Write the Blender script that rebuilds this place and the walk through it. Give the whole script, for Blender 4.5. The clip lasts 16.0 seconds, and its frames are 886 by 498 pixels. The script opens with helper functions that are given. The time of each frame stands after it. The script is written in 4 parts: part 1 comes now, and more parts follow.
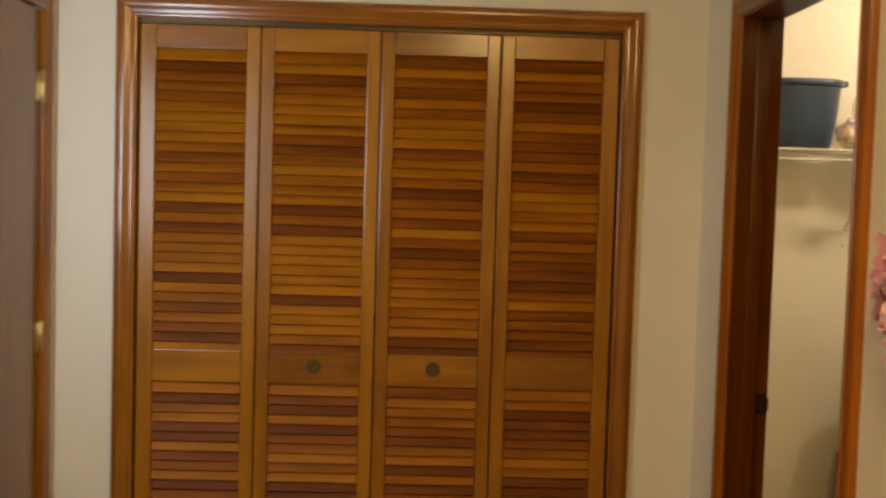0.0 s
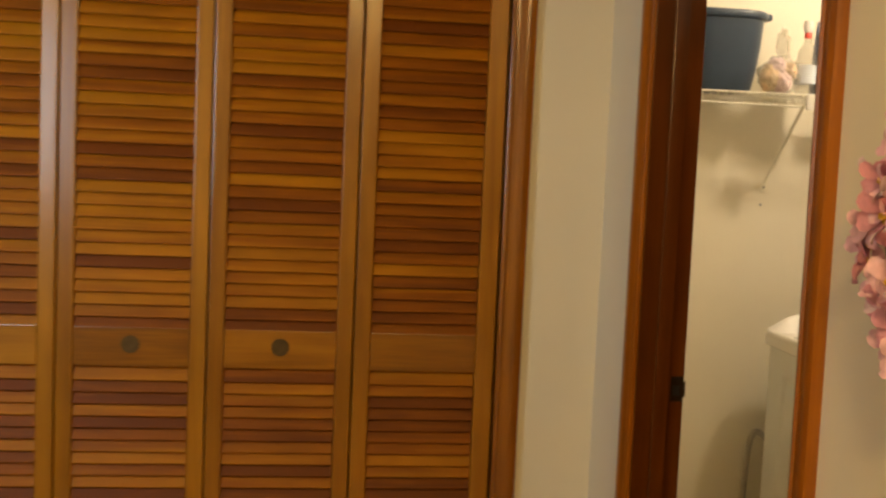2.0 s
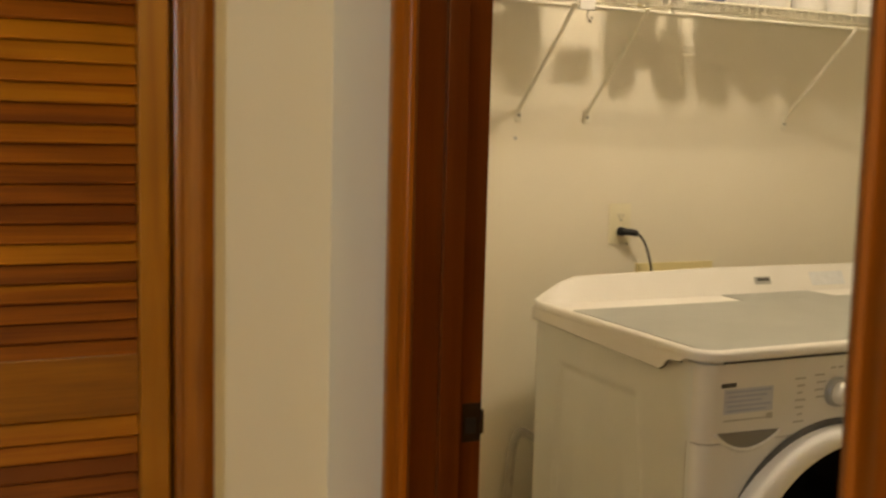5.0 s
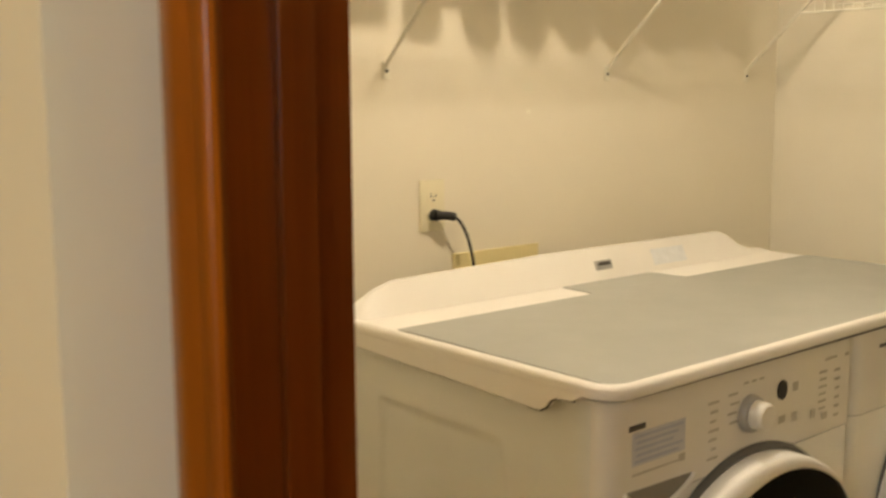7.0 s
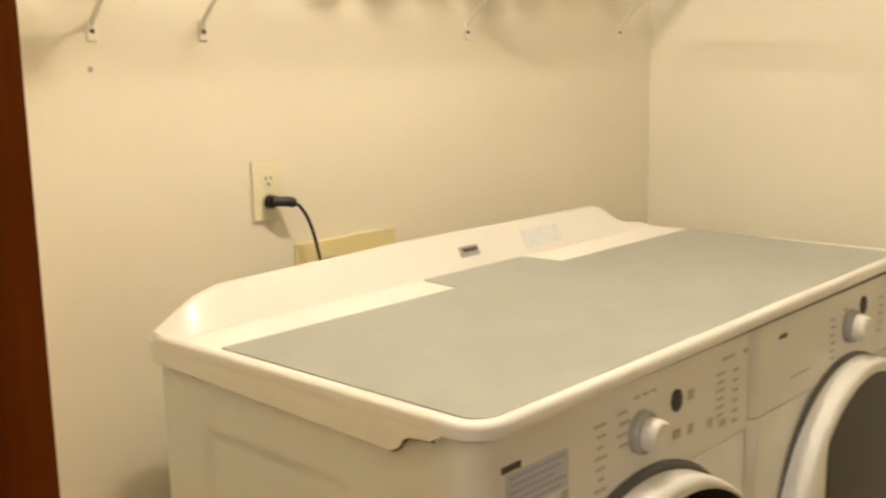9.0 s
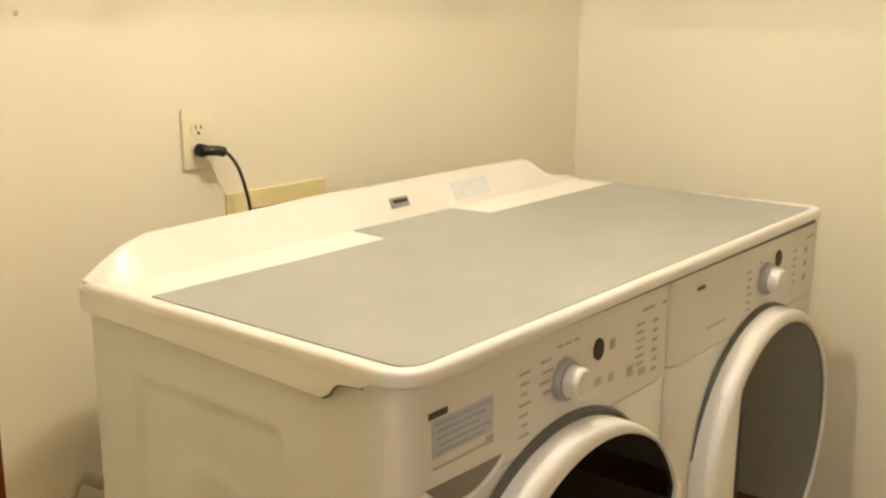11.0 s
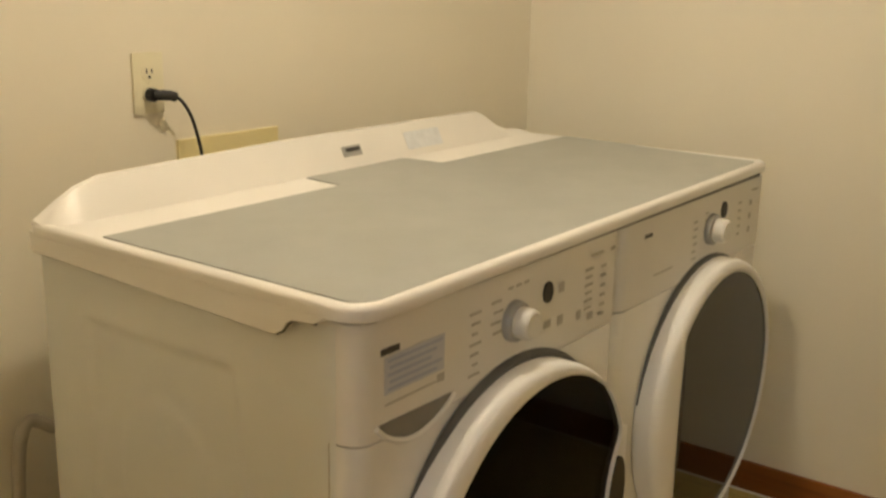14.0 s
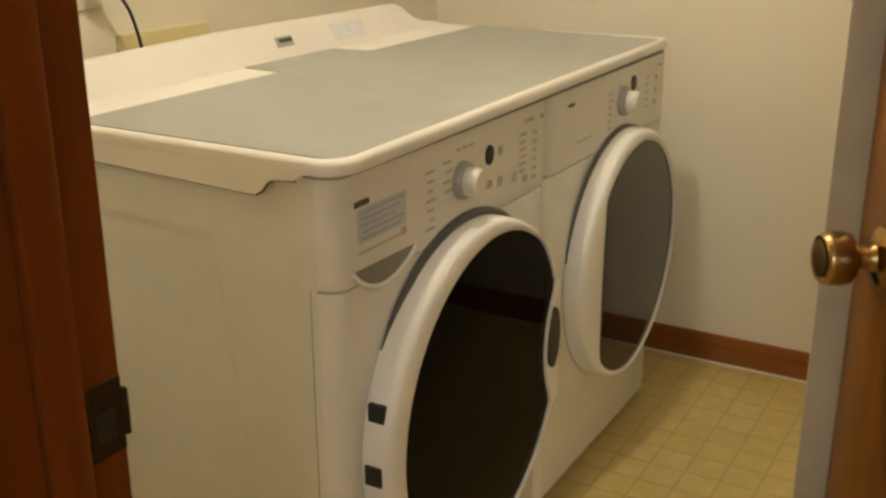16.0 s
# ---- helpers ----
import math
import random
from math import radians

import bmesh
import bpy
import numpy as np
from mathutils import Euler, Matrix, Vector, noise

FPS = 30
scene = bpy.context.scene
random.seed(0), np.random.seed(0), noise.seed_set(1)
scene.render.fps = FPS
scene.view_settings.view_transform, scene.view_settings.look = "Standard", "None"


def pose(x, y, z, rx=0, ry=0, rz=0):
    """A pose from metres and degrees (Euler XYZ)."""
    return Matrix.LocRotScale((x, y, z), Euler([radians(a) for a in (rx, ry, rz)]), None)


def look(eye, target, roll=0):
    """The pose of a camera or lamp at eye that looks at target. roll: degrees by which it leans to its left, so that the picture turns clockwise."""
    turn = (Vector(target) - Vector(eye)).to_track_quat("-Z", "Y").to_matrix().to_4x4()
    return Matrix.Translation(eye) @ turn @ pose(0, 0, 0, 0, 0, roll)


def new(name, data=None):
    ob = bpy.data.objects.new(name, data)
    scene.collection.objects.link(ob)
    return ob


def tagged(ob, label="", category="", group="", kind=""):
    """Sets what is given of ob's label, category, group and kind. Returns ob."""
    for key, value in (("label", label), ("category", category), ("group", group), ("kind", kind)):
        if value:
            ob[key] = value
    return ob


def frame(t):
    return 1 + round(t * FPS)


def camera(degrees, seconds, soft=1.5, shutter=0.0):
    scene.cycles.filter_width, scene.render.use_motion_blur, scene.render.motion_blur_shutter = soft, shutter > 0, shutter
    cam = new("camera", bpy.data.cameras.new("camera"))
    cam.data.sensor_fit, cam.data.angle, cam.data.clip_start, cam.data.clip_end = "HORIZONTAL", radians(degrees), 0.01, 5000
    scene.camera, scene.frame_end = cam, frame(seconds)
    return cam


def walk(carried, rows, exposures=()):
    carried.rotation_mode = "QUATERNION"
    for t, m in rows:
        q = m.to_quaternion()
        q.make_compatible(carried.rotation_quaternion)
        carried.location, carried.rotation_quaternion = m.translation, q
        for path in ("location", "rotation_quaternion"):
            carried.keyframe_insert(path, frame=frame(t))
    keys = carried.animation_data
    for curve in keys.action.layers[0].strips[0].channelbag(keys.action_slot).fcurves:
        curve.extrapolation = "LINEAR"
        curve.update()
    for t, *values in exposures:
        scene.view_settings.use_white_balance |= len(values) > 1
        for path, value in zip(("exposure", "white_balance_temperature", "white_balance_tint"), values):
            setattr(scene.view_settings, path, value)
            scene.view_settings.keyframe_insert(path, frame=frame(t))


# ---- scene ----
cam = camera(45.2, 16.0, soft=2.4, shutter=0.8)

PATH = [
    (0, (0.121, -3.404, 1.515), (0.175, -1.407, 1.408), 1.7),
    (0.5, (0.208, -3.316, 1.47), (0.27, -1.319, 1.378), 1.9),
    (1, (0.204, -3.195, 1.406), (0.333, -1.201, 1.322), 2.0),
    (1.5, (0.235, -3.009, 1.447), (0.417, -1.023, 1.307), 2.3),
    (2, (0.252, -2.793, 1.429), (0.505, -0.814, 1.278), 2.5),
    (2.5, (0.261, -2.607, 1.406), (0.61, -0.643, 1.258), 2.6),
    (3, (0.251, -2.443, 1.414), (0.726, -0.508, 1.239), 2.2),
    (3.5, (0.194, -2.299, 1.374), (0.832, -0.41, 1.217), 1.7),
    (4, (0.252, -2.062, 1.372), (0.975, -0.207, 1.179), 1.8),
    (4.2, (0.325, -2.026, 1.378), (1.032, -0.167, 1.167), 1.0),
    (6.3, (0.487, -1.283, 1.342), (1.668, 0.31, 1.079), 0.5),
    (6.5, (0.516, -1.238, 1.369), (1.728, 0.328, 1.087), -0.4),
    (7, (0.642, -1.102, 1.36), (1.918, 0.411, 1.075), -0.3),
    (7.5, (0.736, -1.018, 1.364), (2.059, 0.453, 1.075), -0.8),
    (8, (0.826, -0.959, 1.375), (2.181, 0.477, 1.06), -1.8),
    (8.5, (0.901, -0.922, 1.369), (2.282, 0.485, 1.032), -2.4),
    (9, (0.903, -0.895, 1.365), (2.341, 0.448, 1.005), -1.1),
    (9.5, (0.897, -0.897, 1.373), (2.37, 0.395, 0.969), -0.5),
    (10, (0.896, -0.9, 1.364), (2.388, 0.36, 0.935), 0.1),
    (12.3, (0.867, -0.925, 1.385), (2.39, 0.277, 0.896), 0.7),
    (12.5, (0.886, -0.919, 1.379), (2.409, 0.28, 0.888), 1.4),
    (13, (0.883, -0.914, 1.366), (2.421, 0.272, 0.887), 1.5),
    (13.5, (0.876, -0.917, 1.359), (2.423, 0.251, 0.868), 1.6),
    (14, (0.862, -0.926, 1.343), (2.417, 0.222, 0.829), 1.3),
    (14.5, (0.841, -0.921, 1.307), (2.415, 0.19, 0.771), 1.2),
    (15, (0.793, -0.927, 1.29), (2.385, 0.138, 0.713), 0.8),
    (15.5, (0.726, -0.937, 1.283), (2.34, 0.073, 0.669), 0.4),
    (16, (0.666, -0.933, 1.294), (2.303, 0.014, 0.643), -0.1),
]
EXPOSURES = [(0, -0.06, 7300, 13), (1, 0.14, 7300, 13), (2, 0.14, 7200, 12), (3, 0.0, 7100, 11), (4, -0.10, 7000, 10), (6.3, 0.48, 6700, 10), (7, 0.50, 6550, 10),
             (8, 0.56, 6400, 10), (9, 0.82, 6200, 10), (10, 0.98, 6050, 10), (12.3, 0.70, 6250, 9), (13, 0.55, 6300, 9), (14, 0.36, 6350, 9), (14.5, 0.34, 6350, 9), (16, 0.43, 6350, 8)]
walk(cam, [(t, look(eye, target, roll)) for t, eye, target, roll in PATH], EXPOSURES)

# ---------------- light ----------------
world = bpy.data.worlds.new("world")
scene.world = world
world.use_nodes = True
sky = world.node_tree.nodes.new("ShaderNodeTexSky")
sky.sky_type, sky.sun_disc = "NISHITA", False
sky.sun_elevation, sky.sun_rotation = radians(35), radians(-110)
world.node_tree.links.new(sky.outputs[0], world.node_tree.nodes["Background"].inputs[0])
world.node_tree.nodes["Background"].inputs[1].default_value = 0.12
sun = new("sun", bpy.data.lights.new("sun", "SUN"))
sun.data.energy, sun.data.angle, sun.data.color = 1.0, radians(10), (1, 0.96, 0.9)
sun.matrix_world = look((-20, 6, 14), (0, 0, 0))
HALL_LAMP, LAUNDRY_LAMP, WINDOW_SKY = 98.0, 370.0, 9.5
daylight = new("window_daylight", bpy.data.lights.new("window_daylight", "AREA"))
daylight.data.shape, daylight.data.size, daylight.data.size_y = "RECTANGLE", 0.26, 0.66
daylight.data.energy, daylight.data.color = WINDOW_SKY, (0.60, 0.80, 1.0)
daylight.matrix_world = look((-0.905, -1.36, 1.63), (-0.72, 0.0, 1.4))


# ---------------- materials ----------------
def material(name):
    m = bpy.data.materials.new(name)
    m.use_nodes = True
    return m, m.node_tree.nodes, m.node_tree.links, m.node_tree.nodes["Principled BSDF"]


def ramp(nodes, stops):
    r = nodes.new("ShaderNodeValToRGB")
    while len(r.color_ramp.elements) < len(stops):
        r.color_ramp.elements.new(0.5)
    for e, (p, c) in zip(r.color_ramp.elements, stops):
        e.position, e.color = p, (*c, 1)
    return r


def plain(name, colour, rough=0.5, metal=0.0, vary=0.06, scale=30.0, bump=0.0, coat=0.0):
    m, nodes, links, b = material(name)
    co = nodes.new("ShaderNodeTexCoord")
    n = nodes.new("ShaderNodeTexNoise")
    n.inputs["Scale"].default_value, n.inputs["Detail"].default_value = scale, 5
    links.new(co.outputs["Object"], n.inputs["Vector"])
    low = tuple(c * (1 - vary) for c in colour)
    high = tuple(min(1, c * (1 + vary)) for c in colour)
    r = ramp(nodes, [(0.3, low), (0.7, high)])
    links.new(n.outputs[0], r.inputs[0])
    links.new(r.outputs[0], b.inputs["Base Color"])
    b.inputs["Roughness"].default_value, b.inputs["Metallic"].default_value = rough, metal
    b.inputs["Coat Weight"].default_value, b.inputs["Coat Roughness"].default_value = coat, 0.1
    if bump:
        bp = nodes.new("ShaderNodeBump")
        bp.inputs["Strength"].default_value, bp.inputs["Distance"].default_value = bump, 0.002
        links.new(n.outputs[0], bp.inputs["Height"])
        links.new(bp.outputs[0], b.inputs["Normal"])
    return m


def wall_paint(name, colour):
    m, nodes, links, b = material(name)
    co = nodes.new("ShaderNodeTexCoord")
    big, fine = nodes.new("ShaderNodeTexNoise"), nodes.new("ShaderNodeTexNoise")
    big.inputs["Scale"].default_value, big.inputs["Detail"].default_value = 1.7, 6
    fine.inputs["Scale"].default_value, fine.inputs["Detail"].default_value = 160, 4
    for n in (big, fine):
        links.new(co.outputs["Object"], n.inputs["Vector"])
    r = ramp(nodes, [(0.3, tuple(c * 0.955 for c in colour)), (0.65, colour)])
    links.new(big.outputs[0], r.inputs[0])
    links.new(r.outputs[0], b.inputs["Base Color"])
    b.inputs["Roughness"].default_value = 0.55
    bp = nodes.new("ShaderNodeBump")
    bp.inputs["Strength"].default_value, bp.inputs["Distance"].default_value = 0.25, 0.001
    links.new(fine.outputs[0], bp.inputs["Height"])
    links.new(bp.outputs[0], b.inputs["Normal"])
    return m


def wood(name, dark, mid, light, axis, rough=0.3, vary=0.35, coat=0.3, knots=0.0):
    """Stained, varnished wood whose grain runs along the axis (0, 1 or 2)."""
    m, nodes, links, b = material(name)
    co, info = nodes.new("ShaderNodeTexCoord"), nodes.new("ShaderNodeObjectInfo")
    off = nodes.new("ShaderNodeVectorMath")
    off.operation = "MULTIPLY"
    comb = nodes.new("ShaderNodeCombineXYZ")
    for i in range(3):
        links.new(info.outputs["Random"], comb.inputs[i])
    links.new(comb.outputs[0], off.inputs[0])
    off.inputs[1].default_value = (37, 53, 71)
    add = nodes.new("ShaderNodeVectorMath")
    links.new(co.outputs["Object"], add.inputs[0])
    links.new(off.outputs[0], add.inputs[1])

    def grain(across, along, detail, warp):
        mp = nodes.new("ShaderNodeMapping")
        mp.inputs["Scale"].default_value = [along if i == axis else across for i in range(3)]
        links.new(add.outputs[0], mp.inputs["Vector"])
        n = nodes.new("ShaderNodeTexNoise")
        n.inputs["Scale"].default_value, n.inputs["Detail"].default_value = 1, detail
        n.inputs["Distortion"].default_value = warp
        links.new(mp.outputs[0], n.inputs["Vector"])
        return n
    broad, fine, blotch = grain(22, 1.2, 5, 0.6), grain(260, 7, 3, 0.2), grain(6, 3.5, 3, 0.3)
    mixed = nodes.new("ShaderNodeMath")
    mixed.operation = "MULTIPLY_ADD"
    links.new(fine.outputs[0], mixed.inputs[0])
    mixed.inputs[1].default_value = 0.28
    links.new(broad.outputs[0], mixed.inputs[2])
    shift = nodes.new("ShaderNodeMath")
    shift.operation = "MULTIPLY_ADD"
    links.new(info.outputs["Random"], shift.inputs[0])
    shift.inputs[1].default_value = vary
    links.new(mixed.outputs[0], shift.inputs[2])
    less = nodes.new("ShaderNodeMath")
    less.operation = "SUBTRACT"
    links.new(shift.outputs[0], less.inputs[0])
    less.inputs[1].default_value = 0.14 + vary / 2
    r = ramp(nodes, [(0.22, dark), (0.5, mid), (0.8, light)])
    links.new(less.outputs[0], r.inputs[0])
    stain = nodes.new("ShaderNodeMix")
    stain.data_type, stain.blend_type = "RGBA", "MULTIPLY"
    sr = ramp(nodes, [(0.3, (0.72, 0.7, 0.66)), (0.6, (1, 1, 1))])
    links.new(blotch.outputs[0], sr.inputs[0])
    stain.inputs[0].default_value = 0.75
    links.new(r.outputs[0], stain.inputs[6])
    links.new(sr.outputs[0], stain.inputs[7])
    links.new(stain.outputs[2], b.inputs["Base Color"])
    b.inputs["Roughness"].default_value = rough
    b.inputs["Coat Weight"].default_value, b.inputs["Coat Roughness"].default_value = coat, 0.18
    bp = nodes.new("ShaderNodeBump")
    bp.inputs["Strength"].default_value, bp.inputs["Distance"].default_value = 0.15, 0.0006
    links.new(fine.outputs[0], bp.inputs["Height"])
    links.new(bp.outputs[0], b.inputs["Normal"])
    return m


PAINT = wall_paint("cream_wall_paint", (0.81, 0.757, 0.63))
CEIL = wall_paint("ceiling_paint", (0.87, 0.85, 0.79))
PINE_X = wood("pine_across", (0.165, 0.040, 0.001), (0.30, 0.084, 0.0015), (0.44, 0.160, 0.004), 0, rough=0.55, vary=0.6, coat=0.0)
PINE_X.node_tree.nodes["Principled BSDF"].inputs["Specular IOR Level"].default_value = 0.2
PINE_Z = wood("pine_upright", (0.25, 0.082, 0.003), (0.36, 0.135, 0.006), (0.46, 0.19, 0.012), 2, vary=0.3)
RAIL_X = wood("pine_rail", (0.20, 0.062, 0.003), (0.34, 0.122, 0.006), (0.44, 0.178, 0.012), 0, vary=0.4)
TRIM_Z = wood("trim_upright", (0.20, 0.055, 0.003), (0.31, 0.098, 0.005), (0.41, 0.145, 0.009), 2, rough=0.22, vary=0.1, coat=0.7)
TRIM_X = wood("trim_across", (0.20, 0.055, 0.003), (0.31, 0.098, 0.005), (0.41, 0.145, 0.009), 0, rough=0.22, vary=0.1, coat=0.7)
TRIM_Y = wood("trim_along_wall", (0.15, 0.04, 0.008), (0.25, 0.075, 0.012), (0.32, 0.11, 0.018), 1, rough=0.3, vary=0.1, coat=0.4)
TRIM_D = wood("trim_dark_stain", (0.21, 0.056, 0.002), (0.34, 0.100, 0.004), (0.44, 0.148, 0.008), 2, rough=0.32, vary=0.1, coat=0.2)
# red stain, with the dim light on the jamb also put into its colour
JAMB_Z = wood("jamb_red_stain_shaded", (0.06, 0.012, 0.001), (0.105, 0.023, 0.0015), (0.15, 0.038, 0.003), 2, rough=0.28, vary=0.08, coat=0.4)
DOOR_Z = wood("door_veneer", (0.18, 0.066, 0.007), (0.24, 0.096, 0.011), (0.30, 0.130, 0.018), 2, rough=0.28, vary=0.06, coat=0.35)
RAW = plain("raw_pale_edge", (0.50, 0.44, 0.34), 0.8, vary=0.12, scale=9, bump=0.4)
ENAMEL = plain("white_enamel", (0.84, 0.83, 0.79), 0.22, vary=0.015, scale=6, coat=0.4)
RINGWHITE = plain("white_door_plastic", (0.88, 0.87, 0.86), 0.55, vary=0.015, scale=6, coat=0.2)
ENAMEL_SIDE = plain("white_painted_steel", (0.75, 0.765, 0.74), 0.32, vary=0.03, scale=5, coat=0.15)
PANEL = plain("white_control_plastic", (0.78, 0.76, 0.71), 0.35, vary=0.02, scale=8)
TOPWHITE = plain("white_worktop_plastic", (0.82, 0.80, 0.76), 0.42, vary=0.02, scale=6, coat=0.12)
MAT = plain("grey_mat", (0.35, 0.36, 0.335), 0.42, vary=0.05, scale=9, bump=0.05)
SILVER = plain("silver_plastic", (0.42, 0.42, 0.41), 0.35, 0.35, vary=0.03)
GREYP = plain("grey_seal_and_shade", (0.10, 0.10, 0.095), 0.45, vary=0.1)
BLACK = plain("black_plastic", (0.012, 0.012, 0.012), 0.4, vary=0.1)
INK = plain("grey_ink", (0.49, 0.47, 0.42), 0.6, vary=0.05)
DARKINK = plain("dark_badge", (0.06, 0.055, 0.05), 0.4, vary=0.05)
BLUEINK = plain("pale_blue_sticker", (0.56, 0.58, 0.64), 0.5, vary=0.04)
BLUETEXT = plain("blue_sticker_text", (0.40, 0.44, 0.56), 0.5, vary=0.04)
FAINTBLUE = plain("washed_out_label", (0.72, 0.745, 0.775), 0.4, vary=0.06, scale=60)
PALEBLUE = plain("faint_blue_label", (0.62, 0.68, 0.76), 0.35, vary=0.03)
STEEL = plain("drum_steel", (0.12, 0.12, 0.12), 0.35, 0.8, vary=0.05)
BRASS = plain("antique_brass", (0.42, 0.27, 0.10), 0.24, 1.0, vary=0.12, scale=40)
HINGE = plain("pale_brass", (0.62, 0.48, 0.22), 0.3, 0.85, vary=0.08)
STRIKE = plain("blackened_bronze", (0.035, 0.022, 0.012), 0.42, 0.6, vary=0.3, scale=60)
BRONZE = plain("dark_bronze", (0.11, 0.075, 0.035), 0.4, 0.7, vary=0.2, scale=60)
PLATE = plain("ivory_plastic", (0.78, 0.73, 0.54), 0.35, vary=0.02)
BOXCREAM = plain("yellowed_plastic", (0.78, 0.68, 0.36), 0.4, vary=0.03)
RUBBER = plain("black_rubber", (0.01, 0.01, 0.01), 0.5, vary=0.1)
WIRE = plain("white_vinyl_wire", (0.80, 0.77, 0.66), 0.35, vary=0.03)
BINBLUE = plain("slate_blue_plastic", (0.032, 0.052, 0.085), 0.35, vary=0.06, scale=12)
NAVY = plain("navy_plastic", (0.012, 0.025, 0.11), 0.3, vary=0.15, scale=20)
TEAL = plain("teal_label", (0.03, 0.25, 0.36), 0.4)
RED = plain("red_plastic", (0.6, 0.06, 0.04), 0.35)
WHITEP = plain("white_bottle_plastic", (0.80, 0.79, 0.76), 0.3, vary=0.02)
YELLOW = plain("yellow_plastic", (0.75, 0.5, 0.02), 0.35, vary=0.05)
PINKA = plain("pink_petal", (0.85, 0.50, 0.62), 0.6, vary=0.25, scale=45)
PINKB = plain("deep_pink_petal", (0.74, 0.34, 0.47), 0.6, vary=0.25, scale=45)
PINKC = plain("pale_pink_petal", (0.90, 0.67, 0.74), 0.6, vary=0.18, scale=45)
POLLEN = plain("yellow_flower_heart", (0.75, 0.45, 0.05), 0.7, vary=0.2)
VINE = plain("brown_vine", (0.13, 0.08, 0.035), 0.8, vary=0.4, scale=60)
SNACK = plain("tan_pink_packets", (0.74, 0.56, 0.38), 0.6, vary=0.35, scale=28)
CLOTH = plain("blue_cloth", (0.02, 0.05, 0.13), 0.9, vary=0.3, scale=30)
HOSE = plain("grey_hose", (0.42, 0.39, 0.33), 0.55, vary=0.1)
CARPET = plain("beige_carpet", (0.40, 0.33, 0.24), 0.95, vary=0.2, scale=220, bump=0.6)


def glass_like(name, tint, through_amount, ior):
    m, nodes, links, b = material(name)
    b.inputs["Base Color"].default_value = (*tint, 1)
    b.inputs["Roughness"].default_value = 0.03
    b.inputs["IOR"].default_value = ior
    b.inputs["Specular IOR Level"].default_value = 0.5 if ior > 1.4 else 0.10
    clear = nodes.new("ShaderNodeBsdfTransparent")
    clear.inputs[0].default_value = (0.4, 0.4, 0.38, 1) if ior < 1.4 else (0.9, 0.9, 0.88, 1)
    mix = nodes.new("ShaderNodeMixShader")
    mix.inputs[0].default_value = through_amount
    links.new(b.outputs[0], mix.inputs[1])
    links.new(clear.outputs[0], mix.inputs[2])
    links.new(mix.outputs[0], nodes["Material Output"].inputs[0])
    return m


WASHGLASS = glass_like("smoked_door_glass", (0.003, 0.003, 0.002), 0.12, 1.28)
DRYGLASS = glass_like("mirrored_grey_glass", (0.006, 0.006, 0.005), 0.0, 1.44)
CLEARBAG = glass_like("clear_plastic", (0.75, 0.72, 0.66), 0.80, 1.45)
PANE = glass_like("window_glass", (0.8, 0.85, 0.9), 0.92, 1.45)


def glowing(name, colour, strength):
    m, nodes, links, b = material(name)
    b.inputs["Base Color"].default_value = (*colour, 1)
    b.inputs["Emission Color"].default_value, b.inputs["Emission Strength"].default_value = (*colour, 1), strength
    return m


BULB = glowing("laundry_bulb_glow", (1, 0.84, 0.62), LAUNDRY_LAMP)
DOME = glowing("hall_lamp_glow", (1, 0.71, 0.29), HALL_LAMP)


def vinyl():
    m, nodes, links, b = material("yellow_vinyl_floor")
    co = nodes.new("ShaderNodeTexCoord")
    br = nodes.new("ShaderNodeTexBrick")
    br.offset, br.squash = 0.0, 1.0
    br.inputs["Scale"].default_value = 1.0
    br.inputs["Brick Width"].default_value = br.inputs["Row Height"].default_value = 0.083
    br.inputs["Mortar Size"].default_value, br.inputs["Mortar Smooth"].default_value = 0.004, 0.6
    br.inputs["Color1"].default_value = (0.54, 0.42, 0.15, 1)
    br.inputs["Color2"].default_value = (0.58, 0.455, 0.175, 1)
    br.inputs["Mortar"].default_value = (0.43, 0.33, 0.125, 1)
    n = nodes.new("ShaderNodeTexNoise")
    n.inputs["Scale"].default_value, n.inputs["Detail"].default_value = 25, 6
    links.new(co.outputs["Object"], br.inputs["Vector"])
    links.new(co.outputs["Object"], n.inputs["Vector"])
    mx = nodes.new("ShaderNodeMix")
    mx.data_type, mx.blend_type = "RGBA", "MULTIPLY"
    mx.inputs[0].default_value = 0.5
    r = ramp(nodes, [(0.35, (0.75, 0.74, 0.7)), (0.65, (1, 1, 1))])
    links.new(n.outputs[0], r.inputs[0])
    links.new(br.outputs[0], mx.inputs[6])
    links.new(r.outputs[0], mx.inputs[7])
    links.new(mx.outputs[2], b.inputs["Base Color"])
    b.inputs["Roughness"].default_value = 0.38
    bp = nodes.new("ShaderNodeBump")
    bp.inputs["Strength"].default_value, bp.inputs["Distance"].default_value = 0.2, 0.0006
    bp.invert = True
    links.new(br.outputs["Fac"], bp.inputs["Height"])
    links.new(bp.outputs[0], b.inputs["Normal"])
    return m


VINYL = vinyl()


# ---------------- mesh helpers ----------------
def box(bm, x0, x1, y0, y1, z0, z1, bevel=0.0, segs=2):
    made = bmesh.ops.create_cube(bm, size=1.0, matrix=Matrix.LocRotScale(
        ((x0 + x1) / 2, (y0 + y1) / 2, (z0 + z1) / 2), None, (abs(x1 - x0), abs(y1 - y0), abs(z1 - z0))))
    if bevel:
        edges = list({e for v in made["verts"] for e in v.link_edges})
        bmesh.ops.bevel(bm, geom=edges, offset=bevel, segments=segs, profile=0.6, affect="EDGES")
    return bm


def boxes(*rows):
    bm = bmesh.new()
    for r in rows:
        box(bm, *r)
    return bm


